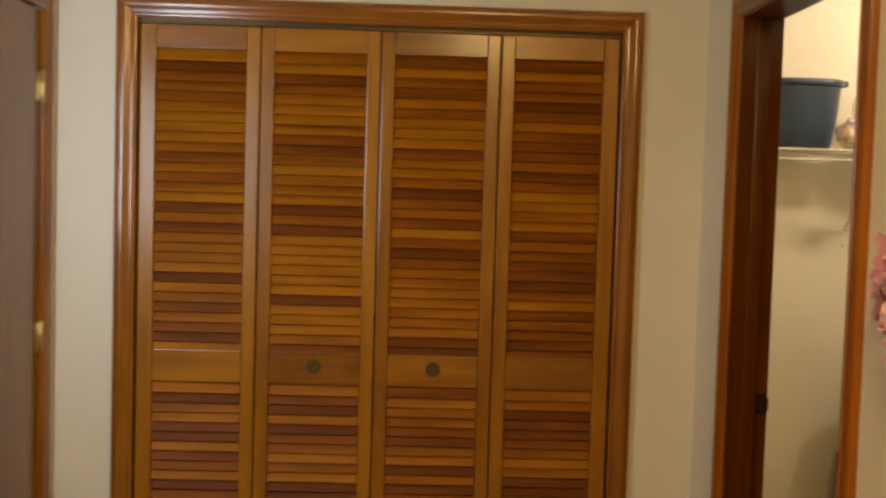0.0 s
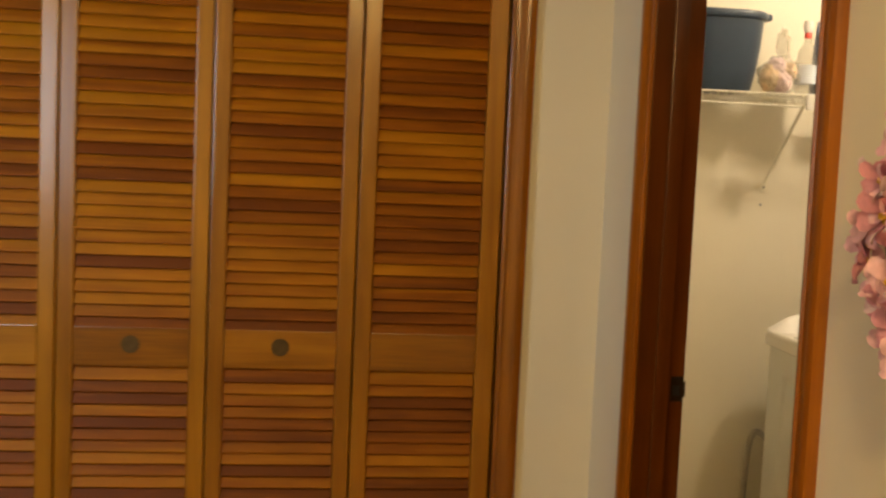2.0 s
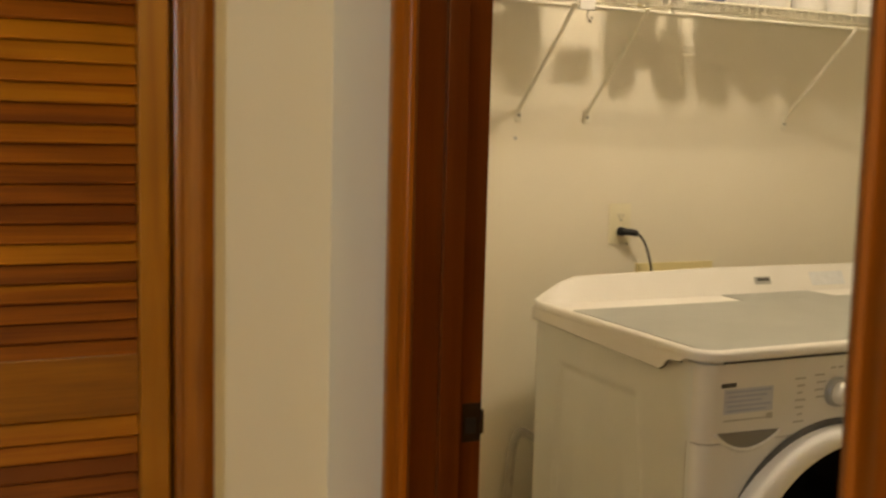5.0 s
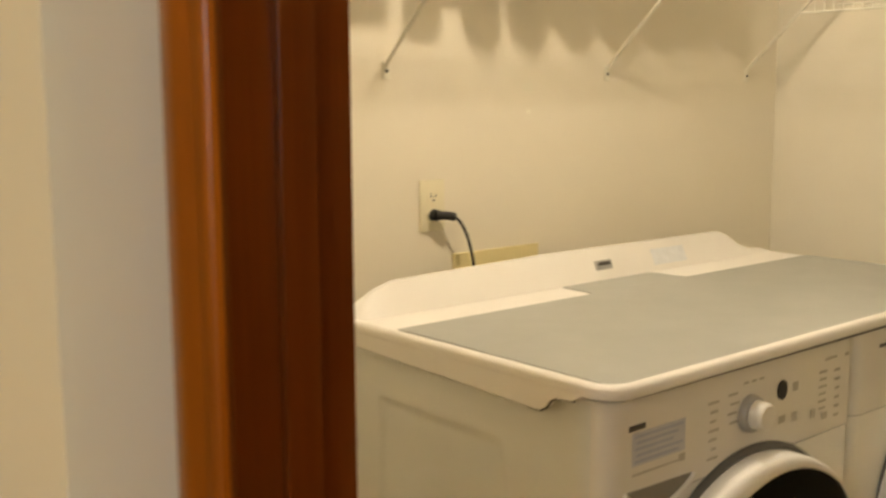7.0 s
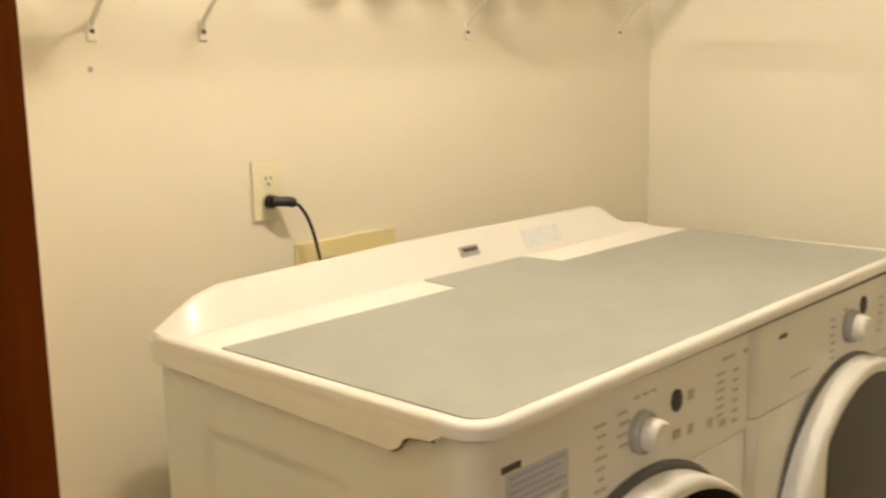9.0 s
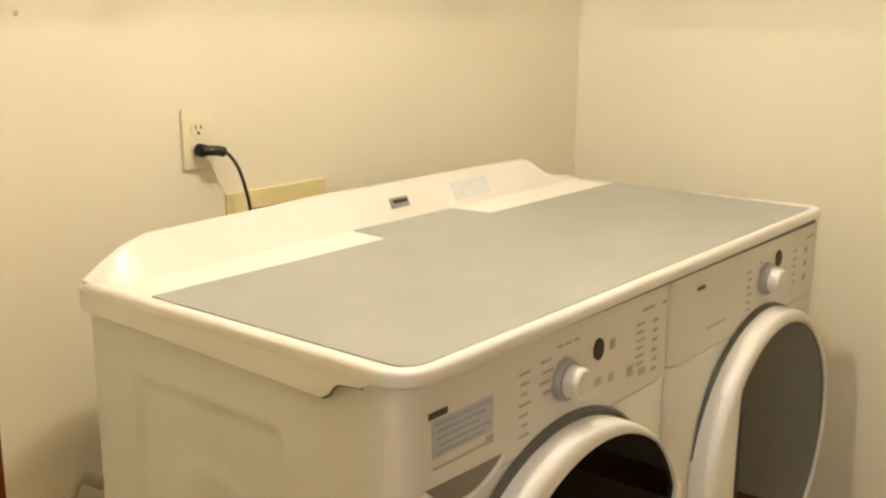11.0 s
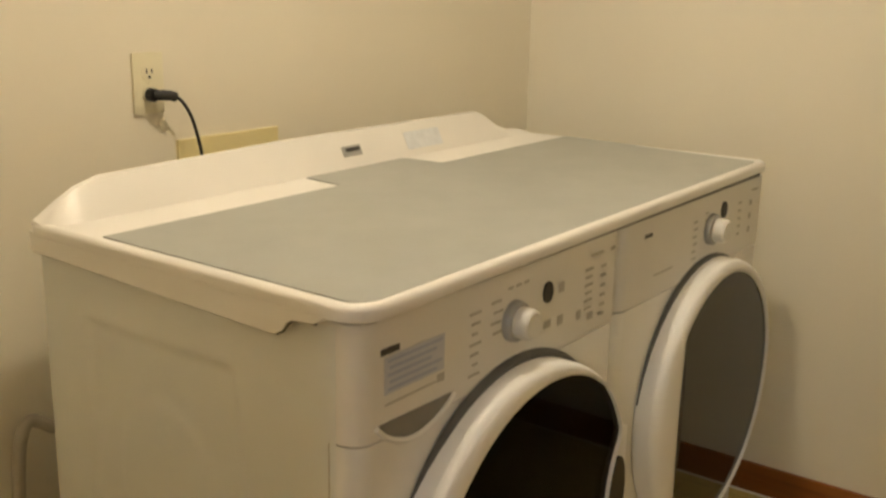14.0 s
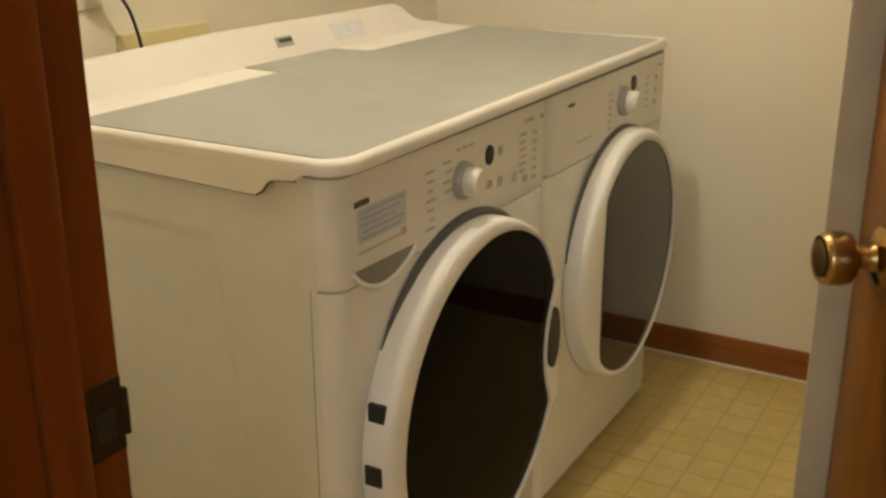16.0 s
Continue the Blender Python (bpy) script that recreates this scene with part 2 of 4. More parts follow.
def lathe(bm, profile, m, steps=32):
    """Turns (radius, height) pairs round local z, placed by m."""
    rings = []
    for r, h in profile:
        if r < 1e-6:
            rings.append([bm.verts.new(m @ Vector((0, 0, h)))])
        else:
            rings.append([bm.verts.new(m @ Vector((r * math.cos(2 * math.pi * i / steps), r * math.sin(2 * math.pi * i / steps), h)))
                          for i in range(steps)])
    for a, b in zip(rings, rings[1:]):
        for i in range(steps):
            j = (i + 1) % steps
            if len(a) == 1 and len(b) > 1:
                bm.faces.new((a[0], b[i], b[j]))
            elif len(b) == 1 and len(a) > 1:
                bm.faces.new((a[i], a[j], b[0]))
            elif len(a) > 1:
                bm.faces.new((a[i], a[j], b[j], b[i]))
    return bm


def tube(bm, points, radius, steps=8):
    pts = [Vector(p) for p in points]
    rings = []
    for i, p in enumerate(pts):
        d = (pts[min(i + 1, len(pts) - 1)] - pts[max(i - 1, 0)]).normalized()
        side = d.cross(Vector((0.31, 0.17, 0.93))).normalized()
        up = side.cross(d)
        rings.append([bm.verts.new(p + radius * (math.cos(a) * side + math.sin(a) * up))
                      for a in (2 * math.pi * k / steps for k in range(steps))])
    for a, b in zip(rings, rings[1:]):
        for k in range(steps):
            bm.faces.new((a[k], a[(k + 1) % steps], b[(k + 1) % steps], b[k]))
    for end in (rings[0][::-1], rings[-1]):
        bm.faces.new(end)
    return bm


def spline(points, n=10):
    """A smooth line through the points."""
    p = [Vector(q) for q in points]
    p = [2 * p[0] - p[1], *p, 2 * p[-1] - p[-2]]
    out = []
    for i in range(1, len(p) - 2):
        for k in range(n):
            t = k / n
            a, b, c, d = p[i - 1:i + 3]
            out.append(0.5 * (2 * b + (c - a) * t + (2 * a - 5 * b + 4 * c - d) * t * t + (3 * b - a - 3 * c + d) * t ** 3))
    return [*out, p[-2]]


def prism(bm, outline, m, depth):
    """An outline in local x, y, pushed along local z by depth."""
    low = [bm.verts.new(m @ Vector((x, y, 0))) for x, y in outline]
    top = [bm.verts.new(m @ Vector((x, y, depth))) for x, y in outline]
    bm.faces.new(low[::-1])
    bm.faces.new(top)
    for i in range(len(outline)):
        j = (i + 1) % len(outline)
        bm.faces.new((low[i], low[j], top[j], top[i]))
    return bm


def mesh_of(name, bm, mat, smooth=False):
    bmesh.ops.recalc_face_normals(bm, faces=bm.faces)
    me = bpy.data.meshes.new(name)
    bm.to_mesh(me)
    bm.free()
    me.materials.append(mat)
    if smooth:
        me.shade_smooth()
        me.set_sharp_from_angle(angle=radians(40))
    return me


def part(name, bm, mat, parent=None, label="", smooth=True):
    ob = new(name, mesh_of(name, bm, mat, smooth))
    if parent:
        ob.parent = parent
        ob.matrix_parent_inverse = parent.matrix_world.inverted() if parent.type != "EMPTY" else Matrix()
    return tagged(ob, label)


def thing(name, label, category, group="", kind=""):
    return tagged(new(name), label, category, group, kind)


def structure(name, bm, mat, label, category, smooth=False):
    return tagged(part(name, bm, mat, None, "", smooth), label, category, kind="structure")


# ---------------- shell ----------------
XL, XD, XD2, XF = -1.03, 1.040, 1.148, 3.455     # left wall, door wall (hall and laundry faces), far laundry wall
YB, YS, YBACK = 0.70, -1.60, -4.6                # laundry back wall, laundry near wall, hall end
CEIL_H, CEIL_L = 2.44, 2.40
OY0, OY1, OH = -1.200, -0.381, 2.035             # laundry doorway
structure("floor", boxes((XL - 0.2, XD + 0.06, YBACK - 0.2, 0.9, -0.1, 0)), CARPET, "beige cut-pile carpet on the hall floor", "floor")
structure("floor_laundry", boxes((XD + 0.06, XF + 0.15, YS - 0.15, YB + 0.15, -0.1, 0)), VINYL,
          "yellow vinyl floor printed with small square tiles", "floor")
structure("ceiling", boxes((XL - 0.2, XD2, YBACK - 0.2, 0.9, CEIL_H, CEIL_H + 0.1)), CEIL, "white painted hall ceiling", "ceiling")
structure("ceiling_laundry", boxes((XD2, XF + 0.15, YS - 0.15, YB + 0.15, CEIL_L, CEIL_L + 0.1)), CEIL, "low white painted laundry ceiling", "ceiling")
structure("wall_closet", boxes((XL, -0.785, 0, 0.12, 0, CEIL_H), (0.785, XD, 0, 0.12, 0, CEIL_H), (-0.785, 0.785, 0, 0.12, 2.052, CEIL_H)),
          PAINT, "cream painted wall round the closet doors", "wall")
structure("wall_closet_inside", boxes((-1.0, 1.0, 0.8, 0.88, 0, CEIL_H), (-1.0, -0.92, 0.12, 0.8, 0, CEIL_H), (0.92, 1.0, 0.12, 0.8, 0, CEIL_H)),
          PAINT, "cream painted walls inside the closet", "wall")
structure("wall_left", boxes((XL - 0.12, XL, -0.08, 0.12, 0, CEIL_H), (XL - 0.12, XL, -0.93, -0.08, 2.05, CEIL_H),
                             (XL - 0.12, XL, -1.0, -0.93, 0, CEIL_H), (XL - 0.12, XL, -1.72, -1.0, 0, 1.25),
                             (XL - 0.12, XL, -1.72, -1.0, 2.0, CEIL_H), (XL - 0.12, XL, YBACK, -1.72, 0, CEIL_H)),
          PAINT, "cream painted hall wall with a door and a window", "wall")
structure("wall_back", boxes((XL - 0.12, XD2, YBACK - 0.12, YBACK, 0, CEIL_H)), PAINT, "cream painted end wall of the hall", "wall")
structure("wall_door", boxes((XD, XD2, OY1 + 0.02, 0.12, 0, CEIL_H), (XD, XD2, YBACK, OY0 - 0.02, 0, CEIL_H),
                             (XD, XD2, OY0 - 0.02, OY1 + 0.02, OH + 0.02, CEIL_H), (XD, XD2, 0.12, YB + 0.12, 0, CEIL_H)),
          PAINT, "cream painted wall with the laundry doorway", "wall")
structure("wall_laundry_back", boxes((XD2, XF + 0.12, YB, YB + 0.12, 0, CEIL_L)), PAINT, "cream painted laundry wall behind the machines", "wall")
structure("wall_laundry_far", boxes((XF, XF + 0.12, YS, YB, 0, CEIL_L)), PAINT, "cream painted laundry end wall", "wall")
structure("wall_laundry_near", boxes((XD2, XF + 0.12, YS - 0.12, YS, 0, CEIL_L)), PAINT, "cream painted laundry wall behind the door", "wall")

# ---------------- trim ----------------
CASING = [(0, 0), (0, 0.011), (0.004, 0.015), (0.010, 0.016), (0.014, 0.013), (0.030, 0.014), (0.036, 0.018), (0.044, 0.020),
          (0.056, 0.020), (0.063, 0.0185), (0.066, 0.014), (0.066, 0)]


def casing(name, origin, across, normal, width, height, mats, label):
    """Moulded boards round an opening: origin at its low first corner, across along the wall, normal into the room."""
    o, a, n, up = Vector(origin), Vector(across), Vector(normal), Vector((0, 0, 1))
    root = tagged(thing(name, label, "door trim"), kind="structure")
    for which in ("first", "head", "second"):
        bm = bmesh.new()
        ends = []
        for end in (0, 1):
            ring = []
            for w, d in CASING:
                if which == "first":
                    p = o - a * w + up * ((height + w) * end)
                elif which == "second":
                    p = o + a * (width + w) + up * ((height + w) * end)
                else:
                    p = o + up * (height + w) + a * (-w if end == 0 else width + w)
                ring.append(bm.verts.new(p + n * d))
            ends.append(ring)
        for i in range(len(CASING)):
            j = (i + 1) % len(CASING)
            bm.faces.new((ends[0][i], ends[0][j], ends[1][j], ends[1][i]))
        bm.faces.new(ends[0])
        bm.faces.new(ends[1][::-1])
        part("casing_board", bm, mats[1] if which == "head" else mats[0], root)
    return root


casing("trim_closet", (-0.765, 0, 0), (1, 0, 0), (0, -1, 0), 1.53, 2.035, (TRIM_Z, TRIM_X), "orange-brown moulded wooden casing round the closet doors")
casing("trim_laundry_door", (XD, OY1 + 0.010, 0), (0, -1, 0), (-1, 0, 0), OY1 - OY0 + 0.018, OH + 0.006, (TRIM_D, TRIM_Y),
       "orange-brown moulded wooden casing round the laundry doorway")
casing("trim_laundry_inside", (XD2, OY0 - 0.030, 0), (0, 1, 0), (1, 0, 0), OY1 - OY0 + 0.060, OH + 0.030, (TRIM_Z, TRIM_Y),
       "wooden casing on the laundry side of the doorway")
casing("trim_hall_door", (XL, -0.905, 0), (0, 1, 0), (1, 0, 0), 0.80, 2.035, (TRIM_Z, TRIM_Y), "brown wooden casing round the hall door")
jamb = thing("door_jamb", "red-brown stained wooden jamb of the laundry doorway", "door frame", kind="structure")
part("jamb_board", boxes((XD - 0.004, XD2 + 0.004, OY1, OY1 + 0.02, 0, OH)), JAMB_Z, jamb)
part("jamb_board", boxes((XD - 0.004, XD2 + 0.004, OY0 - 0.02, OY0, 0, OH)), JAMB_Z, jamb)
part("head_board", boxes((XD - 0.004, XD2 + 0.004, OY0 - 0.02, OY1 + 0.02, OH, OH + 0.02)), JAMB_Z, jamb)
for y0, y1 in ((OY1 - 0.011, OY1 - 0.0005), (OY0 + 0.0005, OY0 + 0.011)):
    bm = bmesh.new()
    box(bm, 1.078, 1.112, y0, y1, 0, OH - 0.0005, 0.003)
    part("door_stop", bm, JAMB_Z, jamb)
bm = bmesh.new()
box(bm, 1.120, 1.1515, OY1 - 0.0025, OY1 - 0.0003, 0.900, 0.960, 0.001, 1)
box(bm, 1.1500, 1.1555, OY1 - 0.0045, OY1 + 0.0015, 0.911, 0.949, 0.002, 2)
strike = part("strike_plate", bm, STRIKE, jamb, "dark bronze strike plate")
bm = bmesh.new()
box(bm, 1.124, 1.142, OY1 - 0.0035, OY1 - 0.0027, 0.914, 0.938, 0.0003, 1)
part("latch_hole", bm, BLACK, strike)
closet_frame = thing("closet_jamb", "brown wooden frame lining the closet opening", "door frame", kind="structure")
part("jamb_board", boxes((-0.785, -0.765, 0.001, 0.119, 0, 2.035)), TRIM_Z, closet_frame)
part("jamb_board", boxes((0.765, 0.785, 0.001, 0.119, 0, 2.035)), TRIM_Z, closet_frame)
part("head_board", boxes((-0.785, 0.785, 0.001, 0.119, 2.035, 2.052)), TRIM_X, closet_frame)
# dark bronze gives the track the shade of the gap over the doors
part("track", boxes((-0.765, 0.765, 0.02, 0.05, 2.022, 2.035)), BRONZE, closet_frame, "metal door track, darkened for the shaded gap above the doors")


def baseboard(name, rows, mat):
    root = thing(name, "red-brown stained wooden baseboard", "baseboard", kind="structure")
    for x0, x1, y0, y1 in rows:
        bm = bmesh.new()
        box(bm, x0, x1, y0, y1, 0, 0.084, 0.004)
        part("board", bm, mat, root)


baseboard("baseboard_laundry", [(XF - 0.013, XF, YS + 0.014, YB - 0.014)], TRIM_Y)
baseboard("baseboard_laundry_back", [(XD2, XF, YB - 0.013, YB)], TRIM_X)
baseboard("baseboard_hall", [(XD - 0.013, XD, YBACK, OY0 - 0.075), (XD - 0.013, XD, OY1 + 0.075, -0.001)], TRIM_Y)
baseboard("baseboard_closet", [(0.83, XD - 0.014, -0.013, 0), (XL, -0.83, -0.013, 0)], TRIM_X)
part("caulk_line", boxes((XF - 0.019, XF - 0.0135, YS, YB, 0, 0.004)), WHITEP, bpy.data.objects["baseboard_laundry"], "white caulk line")

# hall window that lets the daylight in
win = thing("window_1", "white framed hall window with daylight behind it", "window", kind="structure")
part("window_frame", boxes((XL - 0.08, XL - 0.04, -1.72, -1.68, 1.25, 2.0), (XL - 0.08, XL - 0.04, -1.04, -1.0, 1.25, 2.0),
                           (XL - 0.08, XL - 0.04, -1.68, -1.04, 1.25, 1.29), (XL - 0.08, XL - 0.04, -1.68, -1.04, 1.96, 2.0)), WHITEP, win, smooth=False)
pane = part("pane", boxes((XL - 0.062, XL - 0.058, -1.68, -1.04, 1.29, 1.96)), PANE, win, smooth=False)
pane.visible_shadow = False

# ---------------- closet doors ----------------
slat_bm = bmesh.new()
box(slat_bm, -0.146, 0.146, -0.0035, 0.0035, -0.0245, 0.0245, 0.0026, 2)
bmesh.ops.transform(slat_bm, matrix=Matrix.Rotation(radians(-26), 4, "X"), verts=slat_bm.verts)
SLAT = mesh_of("slat", slat_bm, PINE_X, False)


def bar(name, x0, x1, y0, y1, z0, z1, mat, root, bevel=0.003):
    bm = bmesh.new()
    box(bm, x0, x1, y0, y1, z0, z1, bevel)
    return part(name, bm, mat, root, smooth=False)


def closet_pair(first, knob_on):
    root = thing("closet_door", "closed pair of orange-brown louvred wooden bifold closet doors", "closet door", "closet doors")
    for k in (0, 1):
        x0 = -0.762 + 0.381 * (first + k) + 0.0022
        x1 = x0 + 0.381 - 0.0044
        left, right = (0.050, 0.043) if first + k == 0 else (0.043, 0.050) if first + k == 3 else (0.042, 0.042)
        f, bk = 0.003, 0.031
        bar("stile", x0, x0 + left, f, bk, 0.012, 2.018, PINE_Z, root, 0.004)
        bar("stile", x1 - right, x1, f, bk, 0.012, 2.018, PINE_Z, root, 0.004)
        a, b = x0 + left + 0.0004, x1 - right - 0.0004
        bar("top_rail", a, b, f + 0.001, bk - 0.001, 1.945, 2.018, RAIL_X, root, 0.002)
        bar("middle_rail", a, b, f + 0.001, bk - 0.001, 0.884, 0.986, RAIL_X, root, 0.002)
        bar("bottom_rail", a, b, f + 0.001, bk - 0.001, 0.012, 0.16, RAIL_X, root, 0.002)
        for z0, z1, n in ((0.986, 1.945, 30), (0.16, 0.884, 23)):
            for i in range(n):
                s = new("slat", SLAT)
                s.parent = root
                s.location = ((a + b) / 2, 0.0185, z0 + (z1 - z0) * (i + 0.5) / n)
                s.scale = ((b - a) / 0.292, 1, 1)
                s.rotation_euler = (radians(random.uniform(-1.6, 1.6)), 0, radians(random.uniform(-0.15, 0.15)))
        if k == knob_on:
            bm = bmesh.new()
            lathe(bm, [(0.0, -0.036), (0.0208, -0.035), (0.0364, -0.031), (0.041, -0.025), (0.0377, -0.019), (0.0182, -0.013), (0.013, -0.006), (0.0221, -0.002), (0.0234, 0.002), (0.0, 0.002)],
                  pose((a + b) / 2 - (0.002 if k else 0.0), 0.003, 0.942, -90, 0, 0) @ Matrix.Scale(-1, 4, (0, 0, 1)), 24)
            part("knob", bm, BRONZE, root, "dull bronze round knob")
    return root


closet_pair(0, 1)
closet_pair(2, 0)

# ---------------- hall door at the left ----------------
hd = tagged(thing("door_1", "closed flat brown wooden hall door with brass hinges", "door"), kind="structure")
bm = bmesh.new()
box(bm, XL - 0.04, XL - 0.004, -0.902, -0.110, 0.01, 2.03, 0.002, 1)
part("door_leaf", bm, DOOR_Z, hd)
for z in (0.25, 1.03, 1.80):
    bm = bmesh.new()
    lathe(bm, [(0, -0.052), (0.004, -0.050), (0.0065, -0.047), (0.0065, 0.047), (0.004, 0.05), (0, 0.052)], pose(XL + 0.006, -0.107, z), 12)
    box(bm, XL - 0.003, XL + 0.001, -0.128, -0.108, z - 0.045, z + 0.045)
    part("hinge", bm, HINGE, hd, "pale brass hinge")
part("jamb_board", boxes((XL - 0.115, XL - 0.001, -0.105, -0.0805, 0, 2.03)), TRIM_Z, hd)

# ---------------- laundry door ----------------
door = thing("door_2", "flat brown veneered laundry door standing open into the room", "door", kind="structure")
HX, HY, OPEN, DW = 1.152, -1.195, 58.4, 0.800
dm = pose(HX, HY, 0, 0, 0, 90 - OPEN)


def door_part(name, bm, mat, label="", parent=None):
    bmesh.ops.transform(bm, matrix=dm, verts=bm.verts)
    return part(name, bm, mat, parent or door, label)


bm = bmesh.new()
box(bm, 0.004, DW, -0.035, 0, 0.012, 2.028, 0.0015, 1)
door_part("door_leaf", bm, DOOR_Z)
for side in (1, -1):
    bm = bmesh.new()
    base = pose(DW - 0.062, 0 if side > 0 else -0.035, 0.93, -90 * side, 0, 0)
    lathe(bm, [(0, 0.0), (0.0335, 0.0), (0.0335, 0.004), (0.029, 0.008), (0.015, 0.011), (0.0125, 0.016), (0.0115, 0.024), (0.0125, 0.028), (0.020, 0.031), (0.0265, 0.037),
               (0.0285, 0.046), (0.0275, 0.058), (0.0265, 0.063), (0.024, 0.0655), (0.021, 0.0645), (0, 0.063)], base, 40)
    knob = door_part("door_knob", bm, BRASS, "antique brass round knob")
    bm = bmesh.new()
    lathe(bm, [(0, 0.0632), (0.012, 0.0634), (0.018, 0.0650), (0.019, 0.0655), (0, 0.0660)], base, 24)
    door_part("knob_face", bm, BRASS, "", knob)
for z in (0.25, 1.02, 1.8):
    bm = bmesh.new()
    lathe(bm, [(0, -0.045), (0.006, -0.044), (0.006, 0.044), (0, 0.045)], pose(-0.004, -0.038, z), 12)
    door_part("hinge", bm, HINGE)
bm = bmesh.new()
box(bm, -0.009, 0.009, -0.024, 0.024, 0.0, 2.02, 0.002, 2)
bmesh.ops.transform(bm, matrix=pose(1.850, -0.7620, 0, 0, 0, 7.6), verts=bm.verts)
board = part("board", bm, RAW)
tagged(board, "narrow pale grey unpainted board standing upright at the open door's edge", "board")

# ---------------- washer, dryer and their worktop ----------------
X0, X1, XM, YF, YR = 1.792, 3.160, 2.482, -0.112, 0.56


def door_outlines(ring, glass, cut, n=96):
    """Outer and inner outline of a door: an outer circle, a glass circle inside it that touches one side, both cut by cut(x, z)."""
    (cx, cz, r), (gx, gz, gr) = ring, glass
    outer, inner = [], []
    for i in range(n):
        a = 2 * math.pi * i / n
        c, t = math.cos(a), math.sin(a)
        along = (gx - cx) * c + (gz - cz) * t
        off = (gx - cx) ** 2 + (gz - cz) ** 2
        reach = along + math.sqrt(max(gr * gr - off + along * along, 1e-6))
        outer.append(cut(cx + r * c, cz + r * t))
        reach = min(reach, r - 0.004)
        inner.append(cut(cx + reach * c, cz + reach * t, 0.004))
    return outer, inner


def washer_cut(x, z, inset=0.0):
    """The washer's door is hollowed by its handle on the dryer's side."""
    return min(x, 2.468 - inset - 0.066 * max(0.0, 1 - ((z - 0.432) / 0.160) ** 2)), z


def dryer_cut(x, z, inset=0.0):
    """Only the dryer's glass is cut, by a straight upright edge."""
    return (max(x, 2.694), z) if inset else (x, z)


FRONT = Matrix(((1, 0, 0, 0), (0, 0, -1, 0), (0, 1, 0, 0), (0, 0, 0, 1)))   # local x, y, z to world x, z, -y


def ring_mesh(outer, inner, y_base, proud):
    """A rounded ring on the front between an outer and an inner outline."""
    n = len(inner)
    bm = bmesh.new()
    rows = []
    for t, d in ((0.0, 0.0), (0.0, 0.62), (0.03, 0.78), (0.10, 0.90), (0.22, 0.965), (0.45, 1.0), (0.75, 0.985), (0.93, 0.93), (1.0, 0.86), (1.0, 0.4)):
        ring = []
        for i in range(n):
            ox, oz = outer[i]
            x, z = ox + (inner[i][0] - ox) * t, oz + (inner[i][1] - oz) * t
            ring.append(bm.verts.new((x, y_base - proud * d, z)))
        rows.append(ring)
    for a, b in zip(rows, rows[1:]):
        for i in range(n):
            bm.faces.new((a[i], a[(i + 1) % n], b[(i + 1) % n], b[i]))
    return bm


def marks(root, cells, mat, name="printed_mark"):
    bm = bmesh.new()
    for x, z, w, h in cells:
        box(bm, x - w / 2, x + w / 2, YF - 0.0012, YF - 0.0004, z - h / 2, z + h / 2)
    return tagged(part(name, bm, mat, root, smooth=False), kind='stuff' if len(cells) > 3 else '')


def dial(root, x, z):
    bm = bmesh.new()
    m = Matrix.Translation((x, YF, z)) @ FRONT
    lathe(bm, [(0, 0), (0.0325, 0), (0.0325, 0.003), (0.0315, 0.010), (0.029, 0.013), (0.026, 0.0135), (0, 0.0135)], m, 36)
    seat = part("dial_ring", bm, SILVER, root, "silver dial surround")
    bm = bmesh.new()
    lathe(bm, [(0, 0.0135), (0.0245, 0.0135), (0.0240, 0.030), (0.0225, 0.035), (0.019, 0.0375), (0.0165, 0.0370), (0, 0.0365)], m, 36)
    part("dial_knob", bm, PANEL, seat, "white dial knob")


